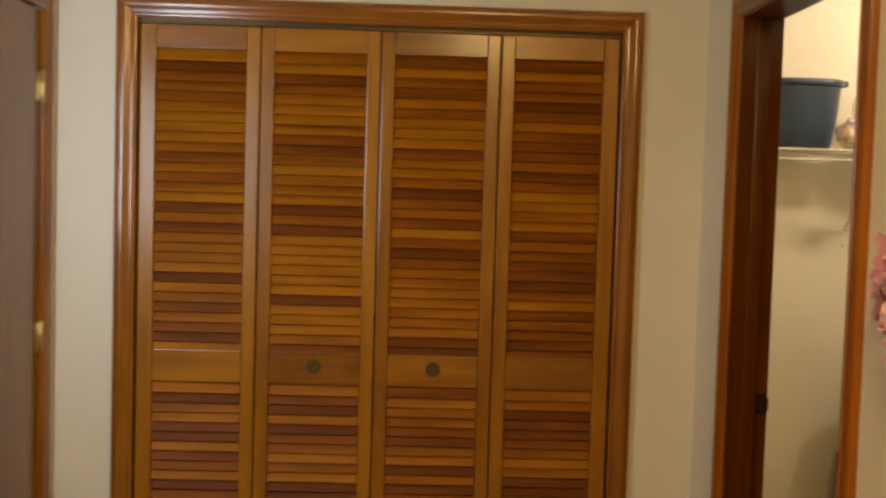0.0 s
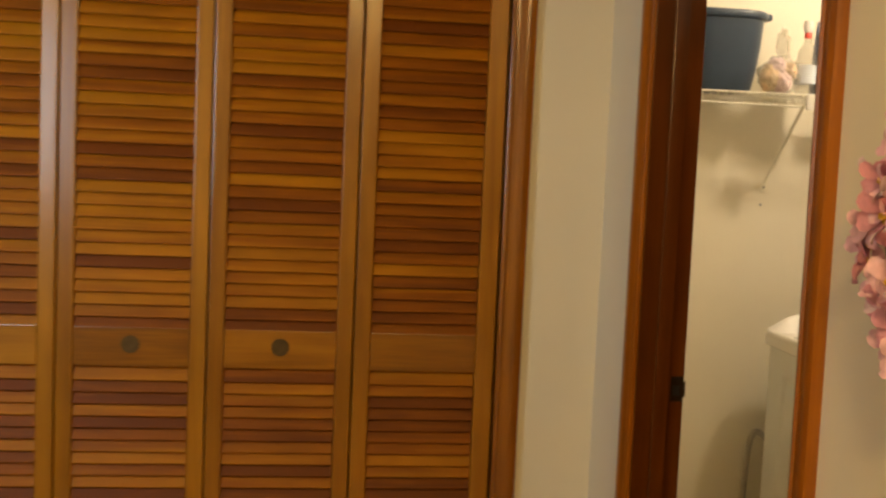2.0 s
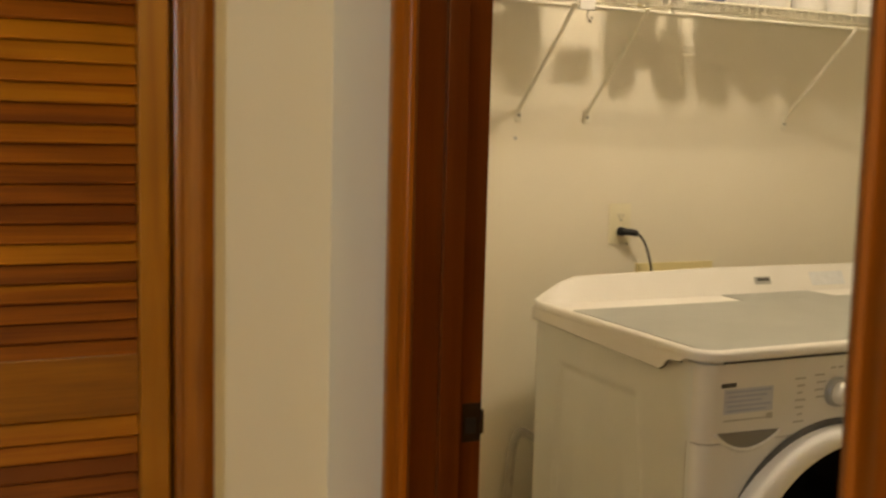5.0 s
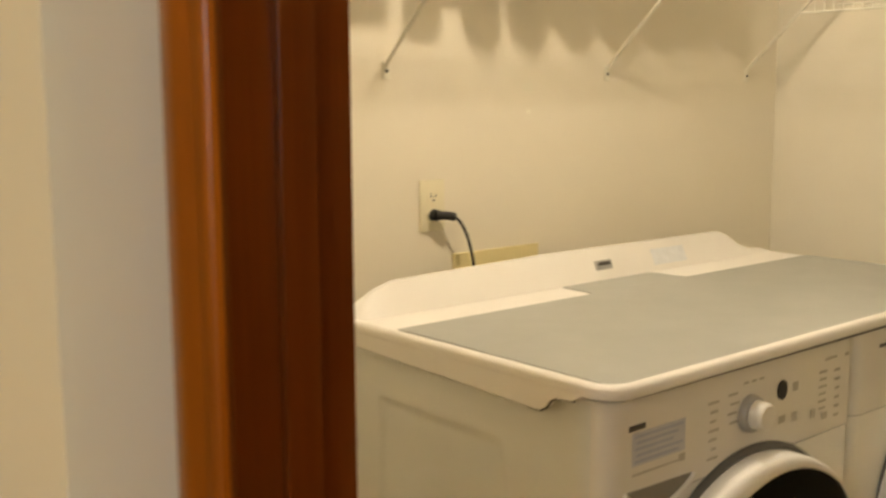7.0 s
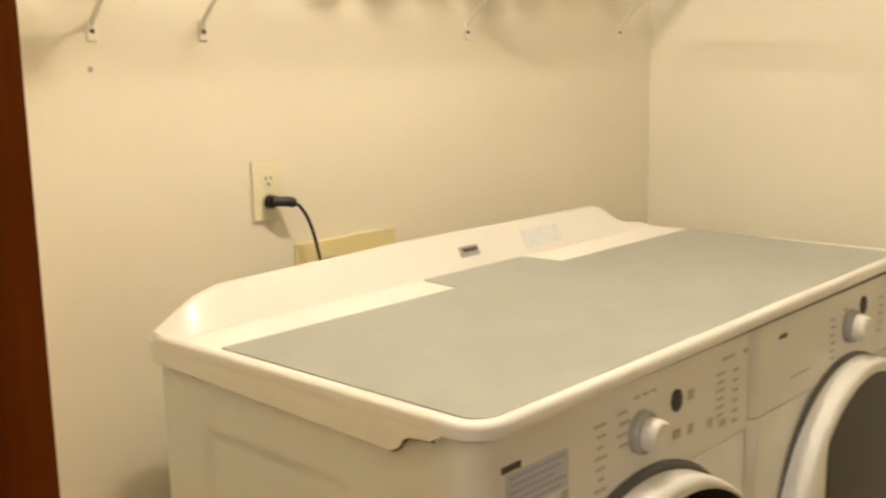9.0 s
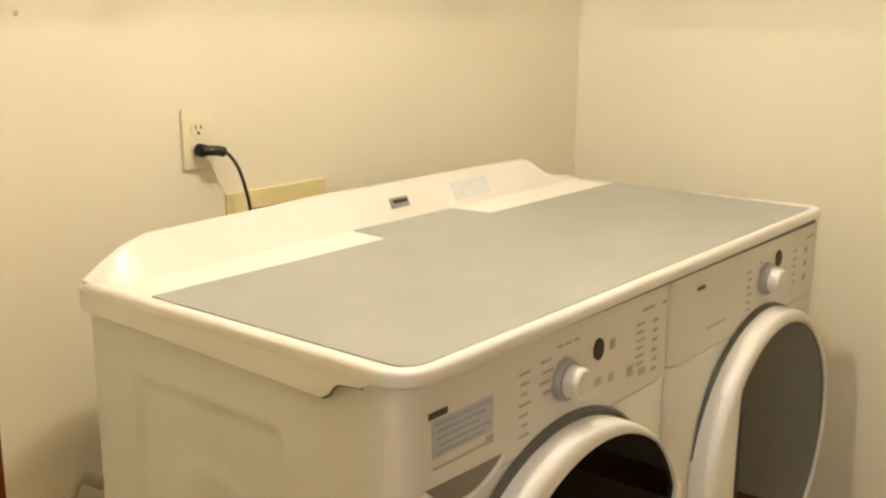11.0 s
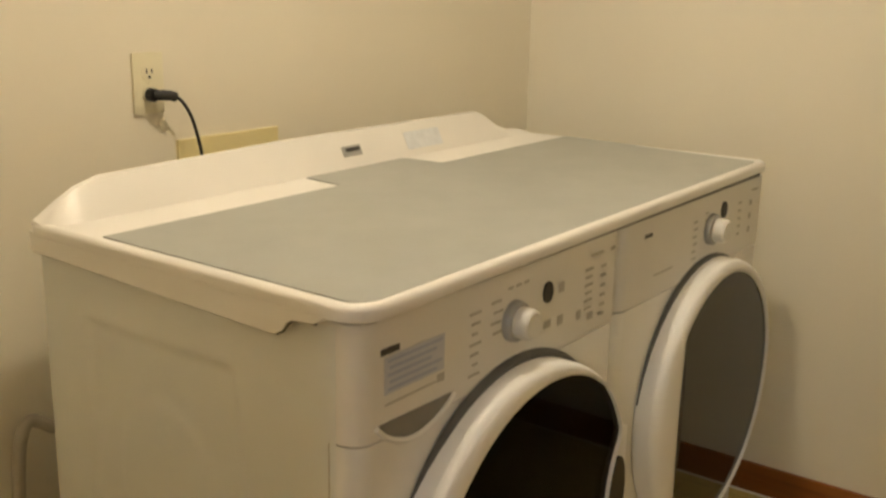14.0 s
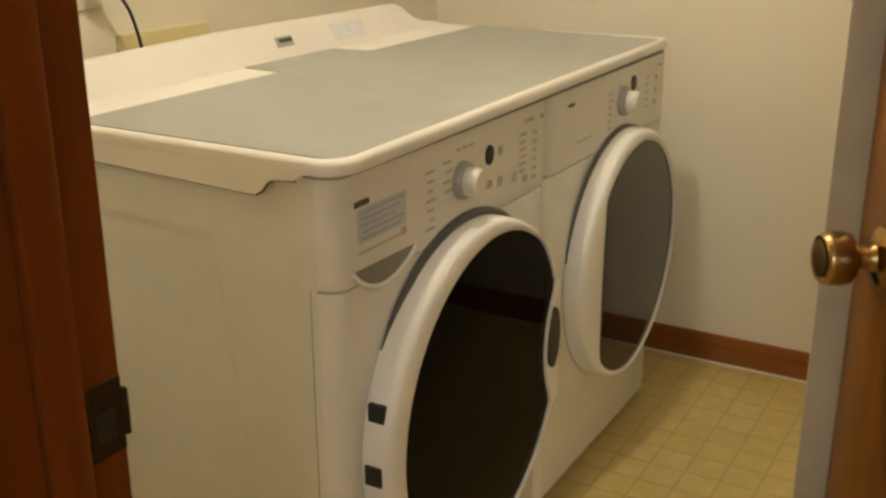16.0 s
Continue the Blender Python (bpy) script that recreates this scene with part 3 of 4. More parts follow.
def machine(name, label, x0, x1, ring, glass, seam_z, glass_mat, washer):
    root = thing(name, label, "washing machine" if washer else "clothes dryer", "laundry machines")
    bm = bmesh.new()
    box(bm, x0 + (0.009 if washer else 0.0), x1, YF + 0.035, YR, 0.02, 0.910, 0.006)
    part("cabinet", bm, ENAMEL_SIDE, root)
    # front panels with rounded upright edges
    for nm, z0, z1, mat, y in (("control_panel", seam_z + 0.0015, 0.911, PANEL, YF), ("front_panel", 0.212, seam_z - 0.0015, ENAMEL, YF + 0.002),
                               ("kick_panel", 0.025, 0.209, ENAMEL, YF + 0.004)):
        n = 6
        rad = 0.032
        outline = [(x0 + 0.001, YF + 0.07), (x0 + 0.001, y + rad)]
        outline += [(x0 + 0.001 + rad * (1 - math.cos(k * math.pi / 2 / n)), y + rad - rad * math.sin(k * math.pi / 2 / n)) for k in range(1, n + 1)]
        outline += [(x1 - 0.001 - 0.012, y), (x1 - 0.003, y + 0.004), (x1 - 0.001, y + 0.012), (x1 - 0.001, YF + 0.07)]
        bm = bmesh.new()
        prism(bm, outline, Matrix.Translation((0, 0, z0)), z1 - z0)
        part(nm, bm, mat, root)
    part("kick_seam", boxes((x0 + 0.030, x1 - 0.012, YF + 0.0045, YF + 0.02, 0.2088, 0.2122)), GREYP, root, smooth=False)
    for x in (x0 + 0.06, x1 - 0.06):
        for y in (0.0, YR - 0.06):
            bm = bmesh.new()
            lathe(bm, [(0, 0), (0.02, 0), (0.02, 0.015), (0.012, 0.022), (0, 0.022)], pose(x, y, 0), 12)
            part("foot", bm, BLACK, root)
    # door
    cx, cz, r = ring
    bm = bmesh.new()
    seal = (cx + 0.004, cz + 0.018, r - 0.006) if washer else (cx, cz + 0.007, r - 0.001)
    lathe(bm, [(0.17, 0.0), (seal[2], 0.0), (seal[2], 0.003), (seal[2] - 0.006, 0.011), (seal[2] - 0.04, 0.013)], Matrix.Translation((seal[0], YF, seal[1])) @ FRONT, 64)
    part("door_seal", bm, GREYP, root, "dark grey door seal")
    outer, inner = door_outlines(ring, glass, washer_cut if washer else dryer_cut)
    d = part("door", ring_mesh(outer, inner, YF + 0.001, 0.052), RINGWHITE, root, "white door ring")
    bm = bmesh.new()
    prism(bm, inner, Matrix.Translation((0, YF - 0.034, 0)) @ FRONT, 0.010)
    part("glass", bm, glass_mat, d, "smoked dark glass" if washer else "grey mirror-like glass", smooth=False)
    bm = bmesh.new()
    if washer:
        hold = bmesh.new()
        side = [washer_cut(9, 0.432 + 0.136 * k / 12) for k in range(-12, 13)]
        side = [(x + 0.002, z) for x, z in side] + [(2.474, 0.560), (2.474, 0.304)]
        prism(hold, side, Matrix.Translation((0, YF + 0.001, 0)) @ FRONT, 0.043)
        part("handle", hold, RINGWHITE, d, "white hollow handle", smooth=False)
        prism(bm, [(2.442 + 0.027 * math.cos(a), 0.447 + 0.064 * math.sin(a)) for a in (2 * math.pi * k / 28 for k in range(28))],
              Matrix.Translation((0, YF - 0.0410, 0)) @ FRONT, 0.006)
    else:
        prism(bm, [(2.6945, 0.645), (2.706, 0.60), (2.710, 0.50), (2.706, 0.40), (2.6945, 0.350)], Matrix.Translation((0, YF - 0.0435, 0)) @ FRONT, 0.002)
    part("handle_recess", bm, BLACK, d, "black grip recess")
    if washer:
        for z in (cz + 0.088, cz - 0.010):
            ang = math.asin((z - cz) / r)
            bm = bmesh.new()
            box(bm, cx - r * math.cos(ang) - 0.003, cx - r * math.cos(ang) + 0.010, YF - 0.034, YF - 0.004, z - 0.017, z + 0.017, 0.0015, 1)
            part("hinge_cover", bm, BLACK, d)
        bm = bmesh.new()
        lathe(bm, [(0.235, -0.002), (0.235, -0.02), (0.22, -0.30), (0.10, -0.32), (0, -0.32)], Matrix.Translation((2.165, YF, 0.447)) @ FRONT, 40)
        part("drum", bm, STEEL, root, "dark steel drum")
    return root


washer = machine("washing_machine", "white front-loading washing machine with a smoked round door", X0, XM - 0.004, (2.152, 0.450, 0.312), (2.190, 0.430, 0.298), 0.746, WASHGLASS, True)
dryer = machine("clothes_dryer", "white front-loading dryer with a mirrored grey door", XM + 0.004, X1, (2.872, 0.492, 0.286), (2.890, 0.479, 0.268), 0.752, DRYGLASS, False)
for ob in [o for o in washer.children if o.name.split(".")[0] in ("control_panel", "front_panel", "cabinet")]:
    cut = bmesh.new()
    lathe(cut, [(0, -0.34), (0.245, -0.34), (0.245, 0.1), (0, 0.1)], Matrix.Translation((2.165, YF, 0.447)) @ FRONT, 48)
    bmesh.ops.recalc_face_normals(cut, faces=cut.faces)
    cm = bpy.data.meshes.new("drum_cut")
    cut.to_mesh(cm)
    cut.free()
    co = new("drum_cut", cm)
    md = ob.modifiers.new("hole", "BOOLEAN")
    md.object, md.operation, md.solver = co, "DIFFERENCE", "EXACT"
    me = bpy.data.meshes.new_from_object(ob.evaluated_get(bpy.context.evaluated_depsgraph_get()))
    ob.modifiers.clear()
    ob.data = me
    bpy.data.objects.remove(co)
dial(washer, 2.147, 0.831)
dial(dryer, 2.880, 0.838)


def display(root, x, z):
    bm = bmesh.new()
    prism(bm, [(x + 0.0145 * math.cos(a), z + 0.0175 * math.sin(a)) for a in (2 * math.pi * k / 20 for k in range(20))],
          Matrix.Translation((0, YF, 0)) @ FRONT, 0.0025)
    part("display", bm, BLACK, root, "small black oval display")


display(washer, 2.243, 0.853)
display(dryer, 2.941, 0.868)
rows = []
for i in range(7):
    rows.append((2.045 + 0.002 * (i % 2), 0.868 - i * 0.0155, 0.028 - 0.007 * (i % 3), 0.004))
for i in range(4):
    rows.append((2.098 + 0.006 * (i % 2), 0.872 - i * 0.016, 0.026, 0.004))
for i in range(3):
    rows.append((2.135 + 0.022 * i, 0.885, 0.014, 0.004))
for i in range(6):
    rows.append((2.375, 0.862 - i * 0.0135, 0.026 - 0.004 * (i % 2), 0.004))
    rows.append((2.425, 0.858 - i * 0.017, 0.016, 0.005))
rows += [(2.285, 0.852, 0.016, 0.016), (2.245, 0.800, 0.020, 0.013), (2.285, 0.797, 0.016, 0.016), (2.345, 0.790, 0.014, 0.016), (2.385, 0.779, 0.018, 0.012),
         (2.40, 0.884, 0.04, 0.005), (2.455, 0.883, 0.014, 0.006), (1.90, 0.793, 0.11, 0.003), (1.965, 0.796, 0.016, 0.012)]
marks(washer, rows, INK)
marks(washer, [(1.855, 0.867, 0.038, 0.009)], DARKINK, "badge")
sticker = marks(washer, [(1.908, 0.833, 0.128, 0.052)], BLUEINK, "care_sticker")
bm = bmesh.new()
for i in range(5):
    box(bm, 1.850 + 0.003 * (i % 2), 1.966 - 0.012 * (i % 3), YF - 0.0019, YF - 0.0014, 0.8505 - i * 0.0098, 0.8545 - i * 0.0098)
part("sticker_text", bm, BLUETEXT, sticker, "blue printed lines", smooth=False)
rows = [(2.80 + 0.004 * (i % 2), 0.866 - 0.015 * i, 0.018, 0.004) for i in range(6)] + [(2.855, 0.875 - 0.014 * i, 0.012, 0.004) for i in range(4)]
rows += [(3.03, 0.868 - 0.017 * i, 0.016, 0.004) for i in range(5)] + [(3.09, 0.86 - 0.03 * i, 0.012, 0.012) for i in range(3)] + [(3.11, 0.886, 0.04, 0.004), (2.665, 0.795, 0.08, 0.003), (2.97, 0.80, 0.012, 0.012)]
marks(dryer, rows, INK)
marks(dryer, [(2.592, 0.878, 0.030, 0.007)], DARKINK, "badge")
# detergent drawer grip: a flat plate, the hollow's shade put into its grey
bm = bmesh.new()
n = 14
grip = [(1.826 + 0.17 * k / n, 0.769 - 0.004 * k / n - 0.040 * math.sin(math.pi * min(1.0, k / n)) ** 0.8 * (1 - 0.2 * k / n)) for k in range(n + 1)]
top = [(1.996 - 0.17 * k / n, 0.765 + 0.004 * k / n) for k in range(1, n)]
prism(bm, grip + top, Matrix.Translation((0, YF + 0.0005, 0)) @ FRONT, 0.002)
hollow = part("drawer_grip", bm, plain("shaded_grip_plastic", (0.22, 0.21, 0.19), 0.4), washer, "flat drawer grip plate, grey like a shaded hollow")
bm = bmesh.new()
tube(bm, [(x, YF - 0.003, z - 0.002) for x, z in grip], 0.0045, 8)
part("grip_lip", bm, ENAMEL, hollow)
# pressed panel on the washer's side


def ease(v):
    v = min(1.0, max(0.0, v))
    return v * v * (3 - 2 * v)


def pressing(y, z):
    """Depth of the pressed relief: a shallow tapered field with a raised arch in it."""
    front = 0.112 - 0.09 * max(0.0, 0.80 - z) / 0.7
    inside = min((y - front), (0.450 + 0.03 * (0.8 - z)) - y, 0.808 - z, z - 0.06)
    dip = 0.0075 * ease(inside / 0.016)
    arch = math.hypot((y - 0.275) / 0.105, max(0.0, z - 0.60) / 0.105)
    return dip - 0.0050 * ease((1.12 - arch) / 0.25) * ease((z - 0.08) / 0.05)


bm = bmesh.new()
grid = []
NY, NZ = 84, 104
for a in range(NY + 1):
    y = YF + 0.037 + (YR - 0.006 - YF - 0.037) * a / NY
    column = []
    for b in range(NZ + 1):
        z = 0.026 + (0.904 - 0.026) * b / NZ
        column.append(bm.verts.new((X0 + 0.0008 + pressing(y, z), y, z)))
    grid.append(column)
for a in range(NY):
    for b in range(NZ):
        bm.faces.new((grid[a][b], grid[a][b + 1], grid[a + 1][b + 1], grid[a + 1][b]))
rim = [grid[a][0] for a in range(NY + 1)] + [grid[NY][b] for b in range(1, NZ + 1)] + [grid[a][NZ] for a in range(NY - 1, -1, -1)] + [grid[0][b] for b in range(NZ - 1, 0, -1)]
back = [bm.verts.new((X0 + 0.010, v.co.y, v.co.z)) for v in rim]
for a in range(len(rim)):
    b = (a + 1) % len(rim)
    bm.faces.new((rim[a], rim[b], back[b], back[a]))
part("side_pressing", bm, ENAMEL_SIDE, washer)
part("side_seam", boxes((X0 + 0.0002, X0 + 0.004, -0.064, -0.0622, 0.03, 0.745)), INK, washer, smooth=False)

# worktop over both machines
TX0, TX1, TYF, TYB = 1.768, 3.152, -0.138, 0.547


def rounded_plan(x0, x1, y0, y1, r0, r1, n=8):
    out = []
    for cx, cy, r, a0 in ((x0 + r0, y0 + r0, r0, 180), (x1 - r1, y0 + r1, r1, 270), (x1 - r1, y1 - r1, r1, 0), (x0 + r1, y1 - r1, r1, 90)):
        out += [(cx + r * math.cos(radians(a0 + 90 * k / n)), cy + r * math.sin(radians(a0 + 90 * k / n))) for k in range(n + 1)]
    return out


def skew_front(bm):
    """The front edge runs slightly askew: it overhangs less at the dryer's end."""
    for v in bm.verts:
        v.co.y += 0.017 * (v.co.x - TX0) / (TX1 - TX0) * max(0.0, (0.40 - v.co.y) / 0.54)


worktop = thing("laundry_worktop", "white moulded worktop with a raised back edge over both machines", "worktop")
bm = bmesh.new()
rows = []
for inset, z in ((0.033, 0.9115), (0.033, 0.9215), (0.004, 0.9217), (0.0008, 0.9235), (0.0, 0.9265), (0.0, 0.9375), (0.0022, 0.9422), (0.007, 0.9447), (0.013, 0.9450), (0.017, 0.9430), (0.0195, 0.940)):
    rows.append([bm.verts.new((x, y, z)) for x, y in rounded_plan(TX0 + inset, TX1 - inset, TYF + inset, TYB - inset, 0.052 - inset * 0.6, 0.020 - inset * 0.4)])
for a, b in zip(rows, rows[1:]):
    for i in range(len(a)):
        bm.faces.new((a[i], a[(i + 1) % len(a)], b[(i + 1) % len(a)], b[i]))
bm.faces.new(rows[-1])
bm.faces.new(rows[0][::-1])
for v in bm.verts:
    if v.co.x > TX1 - 0.022 and v.co.y > -0.09:
        v.co.z = min(v.co.z, 0.9400)
skew_front(bm)
part("slab", bm, TOPWHITE, worktop)
# dark strip stands in for the shade below the overhanging front edge
part("gasket", boxes((TX0 + 0.075, TX1 - 0.02, YF - 0.001, YF + 0.004, 0.9114, 0.9213)), GREYP, worktop, "dark strip added for the shade under the front edge", smooth=False)
for xs, flip in ((TX0, 1), (TX1, -1)):
    bm = bmesh.new()
    out = [(TYB - 0.003, 0.931), (TYB - 0.003, 0.899), (0.022, 0.884), (0.008, 0.884), (-0.004, 0.891), (-0.014, 0.904), (-0.024, 0.909), (-0.060, 0.912), (-0.090, 0.931)]
    prism(bm, out, Matrix(((0, 0, flip, xs + 0.0006 * flip), (1, 0, 0, 0), (0, 1, 0, 0), (0, 0, 0, 1))), 0.016)
    skirt = part("skirt", bm, TOPWHITE, worktop)
    # thin dark tube draws the line of shade where skirt meets cabinet
    bm = bmesh.new()
    tube(bm, [(xs + 0.006 * flip, y, z - 0.001) for y, z in out[1:8]], 0.0022, 6)
    part("skirt_seal", bm, GREYP, skirt, "thin dark line added for the shade under the skirt")
bm = bmesh.new()
ends = []
for dy, y in ((0, 0.494), (1, 0.512), (2, 0.528), (3, 0.540)):
    zt = 1.008
    prof = [(TX0 + 0.002, 0.9405), (TX0 + 0.004, 0.947), (TX0 + 0.045, 0.972), (TX0 + 0.080, 0.990), (TX0 + 0.125, zt - 0.006), (2.3, zt + 0.003), (TX1 - 0.20, zt), (TX1 - 0.17, 0.998),
            (TX1 - 0.11, 0.966), (TX1 - 0.06, 0.951), (TX1 - 0.004, 0.946), (TX1 - 0.004, 0.9405)]
    lean = {0: 0.0, 1: 0.55, 2: 1.0, 3: 1.0}[dy]
    ends.append([bm.verts.new((x, y, 0.9405 + (z - 0.9405) * lean)) for x, z in prof])
for a, b in zip(ends, ends[1:]):
    for i in range(len(a)):
        j = (i + 1) % len(a)
        bm.faces.new((a[i], a[j], b[j], b[i]))
bm.faces.new(ends[-1])
bmesh.ops.remove_doubles(bm, verts=bm.verts, dist=0.0005)
part("backsplash", bm, TOPWHITE, worktop)


def plaque(name, xc, zc, w, h, thick, proud, mat, parent, label=""):
    """A thin plate lying on the leaning front of the backsplash."""
    bm = bmesh.new()
    box(bm, -w / 2, w / 2, -proud - thick, -proud, -h / 2, h / 2)
    lean = Matrix.Translation((xc, 0.494 + (zc - 0.9405) * 0.5, zc)) @ Matrix.Rotation(radians(-26.5), 4, "X")
    bmesh.ops.transform(bm, matrix=lean, verts=bm.verts)
    return part(name, bm, mat, parent, label, smooth=False)


plate = plaque("badge_plate", 2.484, 0.973, 0.056, 0.022, 0.002, 0.0, SILVER, worktop, "small silver badge")
plaque("badge_mark", 2.487, 0.975, 0.042, 0.008, 0.0008, 0.0022, DARKINK, plate)
plaque("blue_label", 2.722, 0.972, 0.125, 0.040, 0.0006, 0.0012, FAINTBLUE, worktop, "faint blue printed label")
mat_ob = thing("worktop_mat", "thin grey rubbery mat lying on the white worktop", "mat")
bm = bmesh.new()
r = 0.035
front = [(1.796 + r - r * math.cos(radians(a)), -0.118 + r - r * math.sin(radians(a))) for a in range(0, 91, 15)]
front += [(3.148 - r + r * math.sin(radians(a)), -0.118 + r - r * math.cos(radians(a))) for a in range(0, 91, 15)]
back = [(3.148, 0.393), (2.64, 0.393), (2.63, 0.490), (2.330, 0.490), (2.322, 0.393), (1.796, 0.393)]
prism(bm, front + back, Matrix.Translation((0, 0, 0.9395)), 0.0030)
skew_front(bm)
part("sheet", bm, MAT, mat_ob, smooth=False)
bm = bmesh.new()
box(bm, 2.326, 2.636, 0.3920, 0.3935, 0.9420, 0.9427)
part("fold_line", bm, SILVER, mat_ob, smooth=False)

cloth = bmesh.new()
for i in range(9):
    c = Vector((2.03 + 0.035 * i, 0.0 + 0.05 * math.sin(i * 2.1), 0.262 + 0.018 * math.cos(i * 1.7)))
    bmesh.ops.create_icosphere(cloth, subdivisions=3, radius=0.05 + 0.012 * (i % 3), matrix=Matrix.Translation(c) @ Matrix.Diagonal((1.3, 1, 0.7, 1)))
for v in cloth.verts:
    v.co += 0.014 * noise.noise_vector(v.co * 22)
tagged(part("laundry_pile", cloth, CLOTH), "crumpled dark blue laundry lying in the drum", "laundry")

# ---------------- lamps ----------------
lamp = thing("ceiling_lamp", "white ceiling lampholder with a lit round bulb", "ceiling lamp")
LX, LY = 2.12, -0.07
bm = bmesh.new()
lathe(bm, [(0, 0), (0.062, 0), (0.062, -0.010), (0.048, -0.022), (0.030, -0.026), (0.026, -0.042), (0, -0.042)], pose(LX, LY, CEIL_L), 36)
part("housing", bm, WHITEP, lamp)
bm = bmesh.new()
lathe(bm, [(0.014, -0.0425), (0.018, -0.052), (0.036, -0.068), (0.045, -0.086), (0.043, -0.104), (0.030, -0.122), (0.014, -0.130), (0, -0.131)], pose(LX, LY, CEIL_L), 32)
part("bulb", bm, BULB, lamp, "glowing frosted bulb")
lamp2 = thing("hall_ceiling_lamp", "frosted dome lamp on the hall ceiling", "ceiling lamp")
bm = bmesh.new()
lathe(bm, [(0, 0), (0.16, 0), (0.16, -0.014), (0.15, -0.018), (0, -0.018)], pose(0.50, -2.75, CEIL_H), 32)
part("rim", bm, BRASS, lamp2)
bm = bmesh.new()
lathe(bm, [(0.145, -0.019), (0.14, -0.045), (0.12, -0.07), (0.08, -0.088), (0.03, -0.096), (0, -0.097)], pose(0.50, -2.75, CEIL_H), 32)
part("dome", bm, DOME, lamp2, "glowing frosted glass dome")

# ---------------- outlet, plug, cord and washer box ----------------
outlet = thing("wall_outlet", "ivory double wall outlet above the washer", "outlet")
OX, OZ = 2.128, 1.121
bm = bmesh.new()
box(bm, OX - 0.035, OX + 0.035, YB - 0.006, YB, OZ - 0.057, OZ + 0.057, 0.004, 2)
part("cover_plate", bm, PLATE, outlet)
for dz in (0.0195, -0.0195):
    bm = bmesh.new()
    prism(bm, [(OX + 0.0165 * math.cos(a), OZ + dz + 0.0135 * max(-0.9, min(0.9, math.sin(a) * 1.15))) for a in (2 * math.pi * k / 24 for k in range(24))],
          Matrix.Translation((0, YB - 0.006, 0)) @ FRONT, 0.002)
    sock = part("socket", bm, PLATE, outlet)
    for dx, w, h, z in ((-0.006, 0.0022, 0.009, 0.003), (0.006, 0.0022, 0.007, 0.003), (0, 0.005, 0.005, -0.008)):
        bm = bmesh.new()
        box(bm, OX + dx - w / 2, OX + dx + w / 2, YB - 0.0087, YB - 0.0078, OZ + dz + z - h / 2, OZ + dz + z + h / 2)
        part("slot", bm, BLACK, sock, smooth=False)
bm = bmesh.new()
lathe(bm, [(0, 0.006), (0.003, 0.006), (0.003, 0.0075), (0, 0.008)], Matrix.Translation((OX, YB, OZ)) @ FRONT, 10)
part("screw", bm, PLATE, outlet)
cord = thing("power_cord", "black power cord plugged into the lower socket", "power cord")
bm = bmesh.new()
tube(bm, [(OX - 0.002, YB - 0.009, OZ - 0.020), (OX, YB - 0.022, OZ - 0.021)], 0.0125, 12)
tube(bm, spline([(OX, YB - 0.020, OZ - 0.021), (OX + 0.012, YB - 0.028, OZ - 0.021), (OX + 0.028, YB - 0.033, OZ - 0.023), (OX + 0.037, YB - 0.035, OZ - 0.026)], 4), 0.0095, 10)
part("plug", bm, RUBBER, cord)
bm = bmesh.new()
tube(bm, spline([(OX + 0.034, YB - 0.034, OZ - 0.026), (OX + 0.048, YB - 0.037, OZ - 0.033), (OX + 0.066, YB - 0.041, OZ - 0.062), (OX + 0.079, YB - 0.044, OZ - 0.105),
                 (OX + 0.089, YB - 0.046, OZ - 0.16), (OX + 0.096, YB - 0.047, OZ - 0.24), (OX + 0.098, YB - 0.05, OZ - 0.60), (OX + 0.09, YB - 0.05, 0.02)], 8), 0.0033, 8)
part("cable", bm, RUBBER, cord)
wbox = thing("washer_box", "yellowed plastic water outlet box set into the wall", "wall box")
bm = bmesh.new()
x0, x1, z0, z1 = 2.190, 2.456, 0.78, 1.007
for r in ((x0, x1, z1 - 0.036, z1), (x0, x1, z0, z0 + 0.03), (x0, x0 + 0.05, z0 + 0.03, z1 - 0.036), (x1 - 0.04, x1, z0 + 0.03, z1 - 0.036)):
    box(bm, r[0], r[1], YB - 0.007, YB, r[2], r[3])
part("frame", bm, BOXCREAM, wbox, smooth=False)
# flat black plate, no hollow: the opening's shade is in its colour
part("recess", boxes((x0 + 0.05, x1 - 0.04, YB - 0.002, YB - 0.0005, z0 + 0.03, z1 - 0.036)), BLACK, wbox, smooth=False)
hose = bmesh.new()
pts = spline([(1.84, 0.63, 0.55), (1.80, 0.635, 0.575), (1.783, 0.64, 0.55), (1.776, 0.645, 0.49), (1.772, 0.65, 0.38), (1.768, 0.65, 0.2), (1.768, 0.65, 0.02)], 16)
tube(hose, pts, 0.0115, 12)
tagged(part("drain_hose", hose, HOSE), "grey drain hose looped beside the washer", "hose")

# ---------------- wire shelf ----------------
SZ, SY = 1.71, 0.445
shelf = thing("wire_shelf", "white vinyl-coated wire shelf on diagonal wall brackets", "shelf")
for y, z in ((SY, SZ), (SY, SZ - 0.036), (YB - 0.006, SZ - 0.003), (SY + 0.13, SZ - 0.006)):
    bm = bmesh.new()
    for a, b in ((XD2 + 0.004, 2.083), (2.090, XF - 0.004)):
        tube(bm, [(a, y, z), (b, y, z)], 0.0032, 8)
    part("rod", bm, WIRE, shelf)
bm = bmesh.new()
k = 0
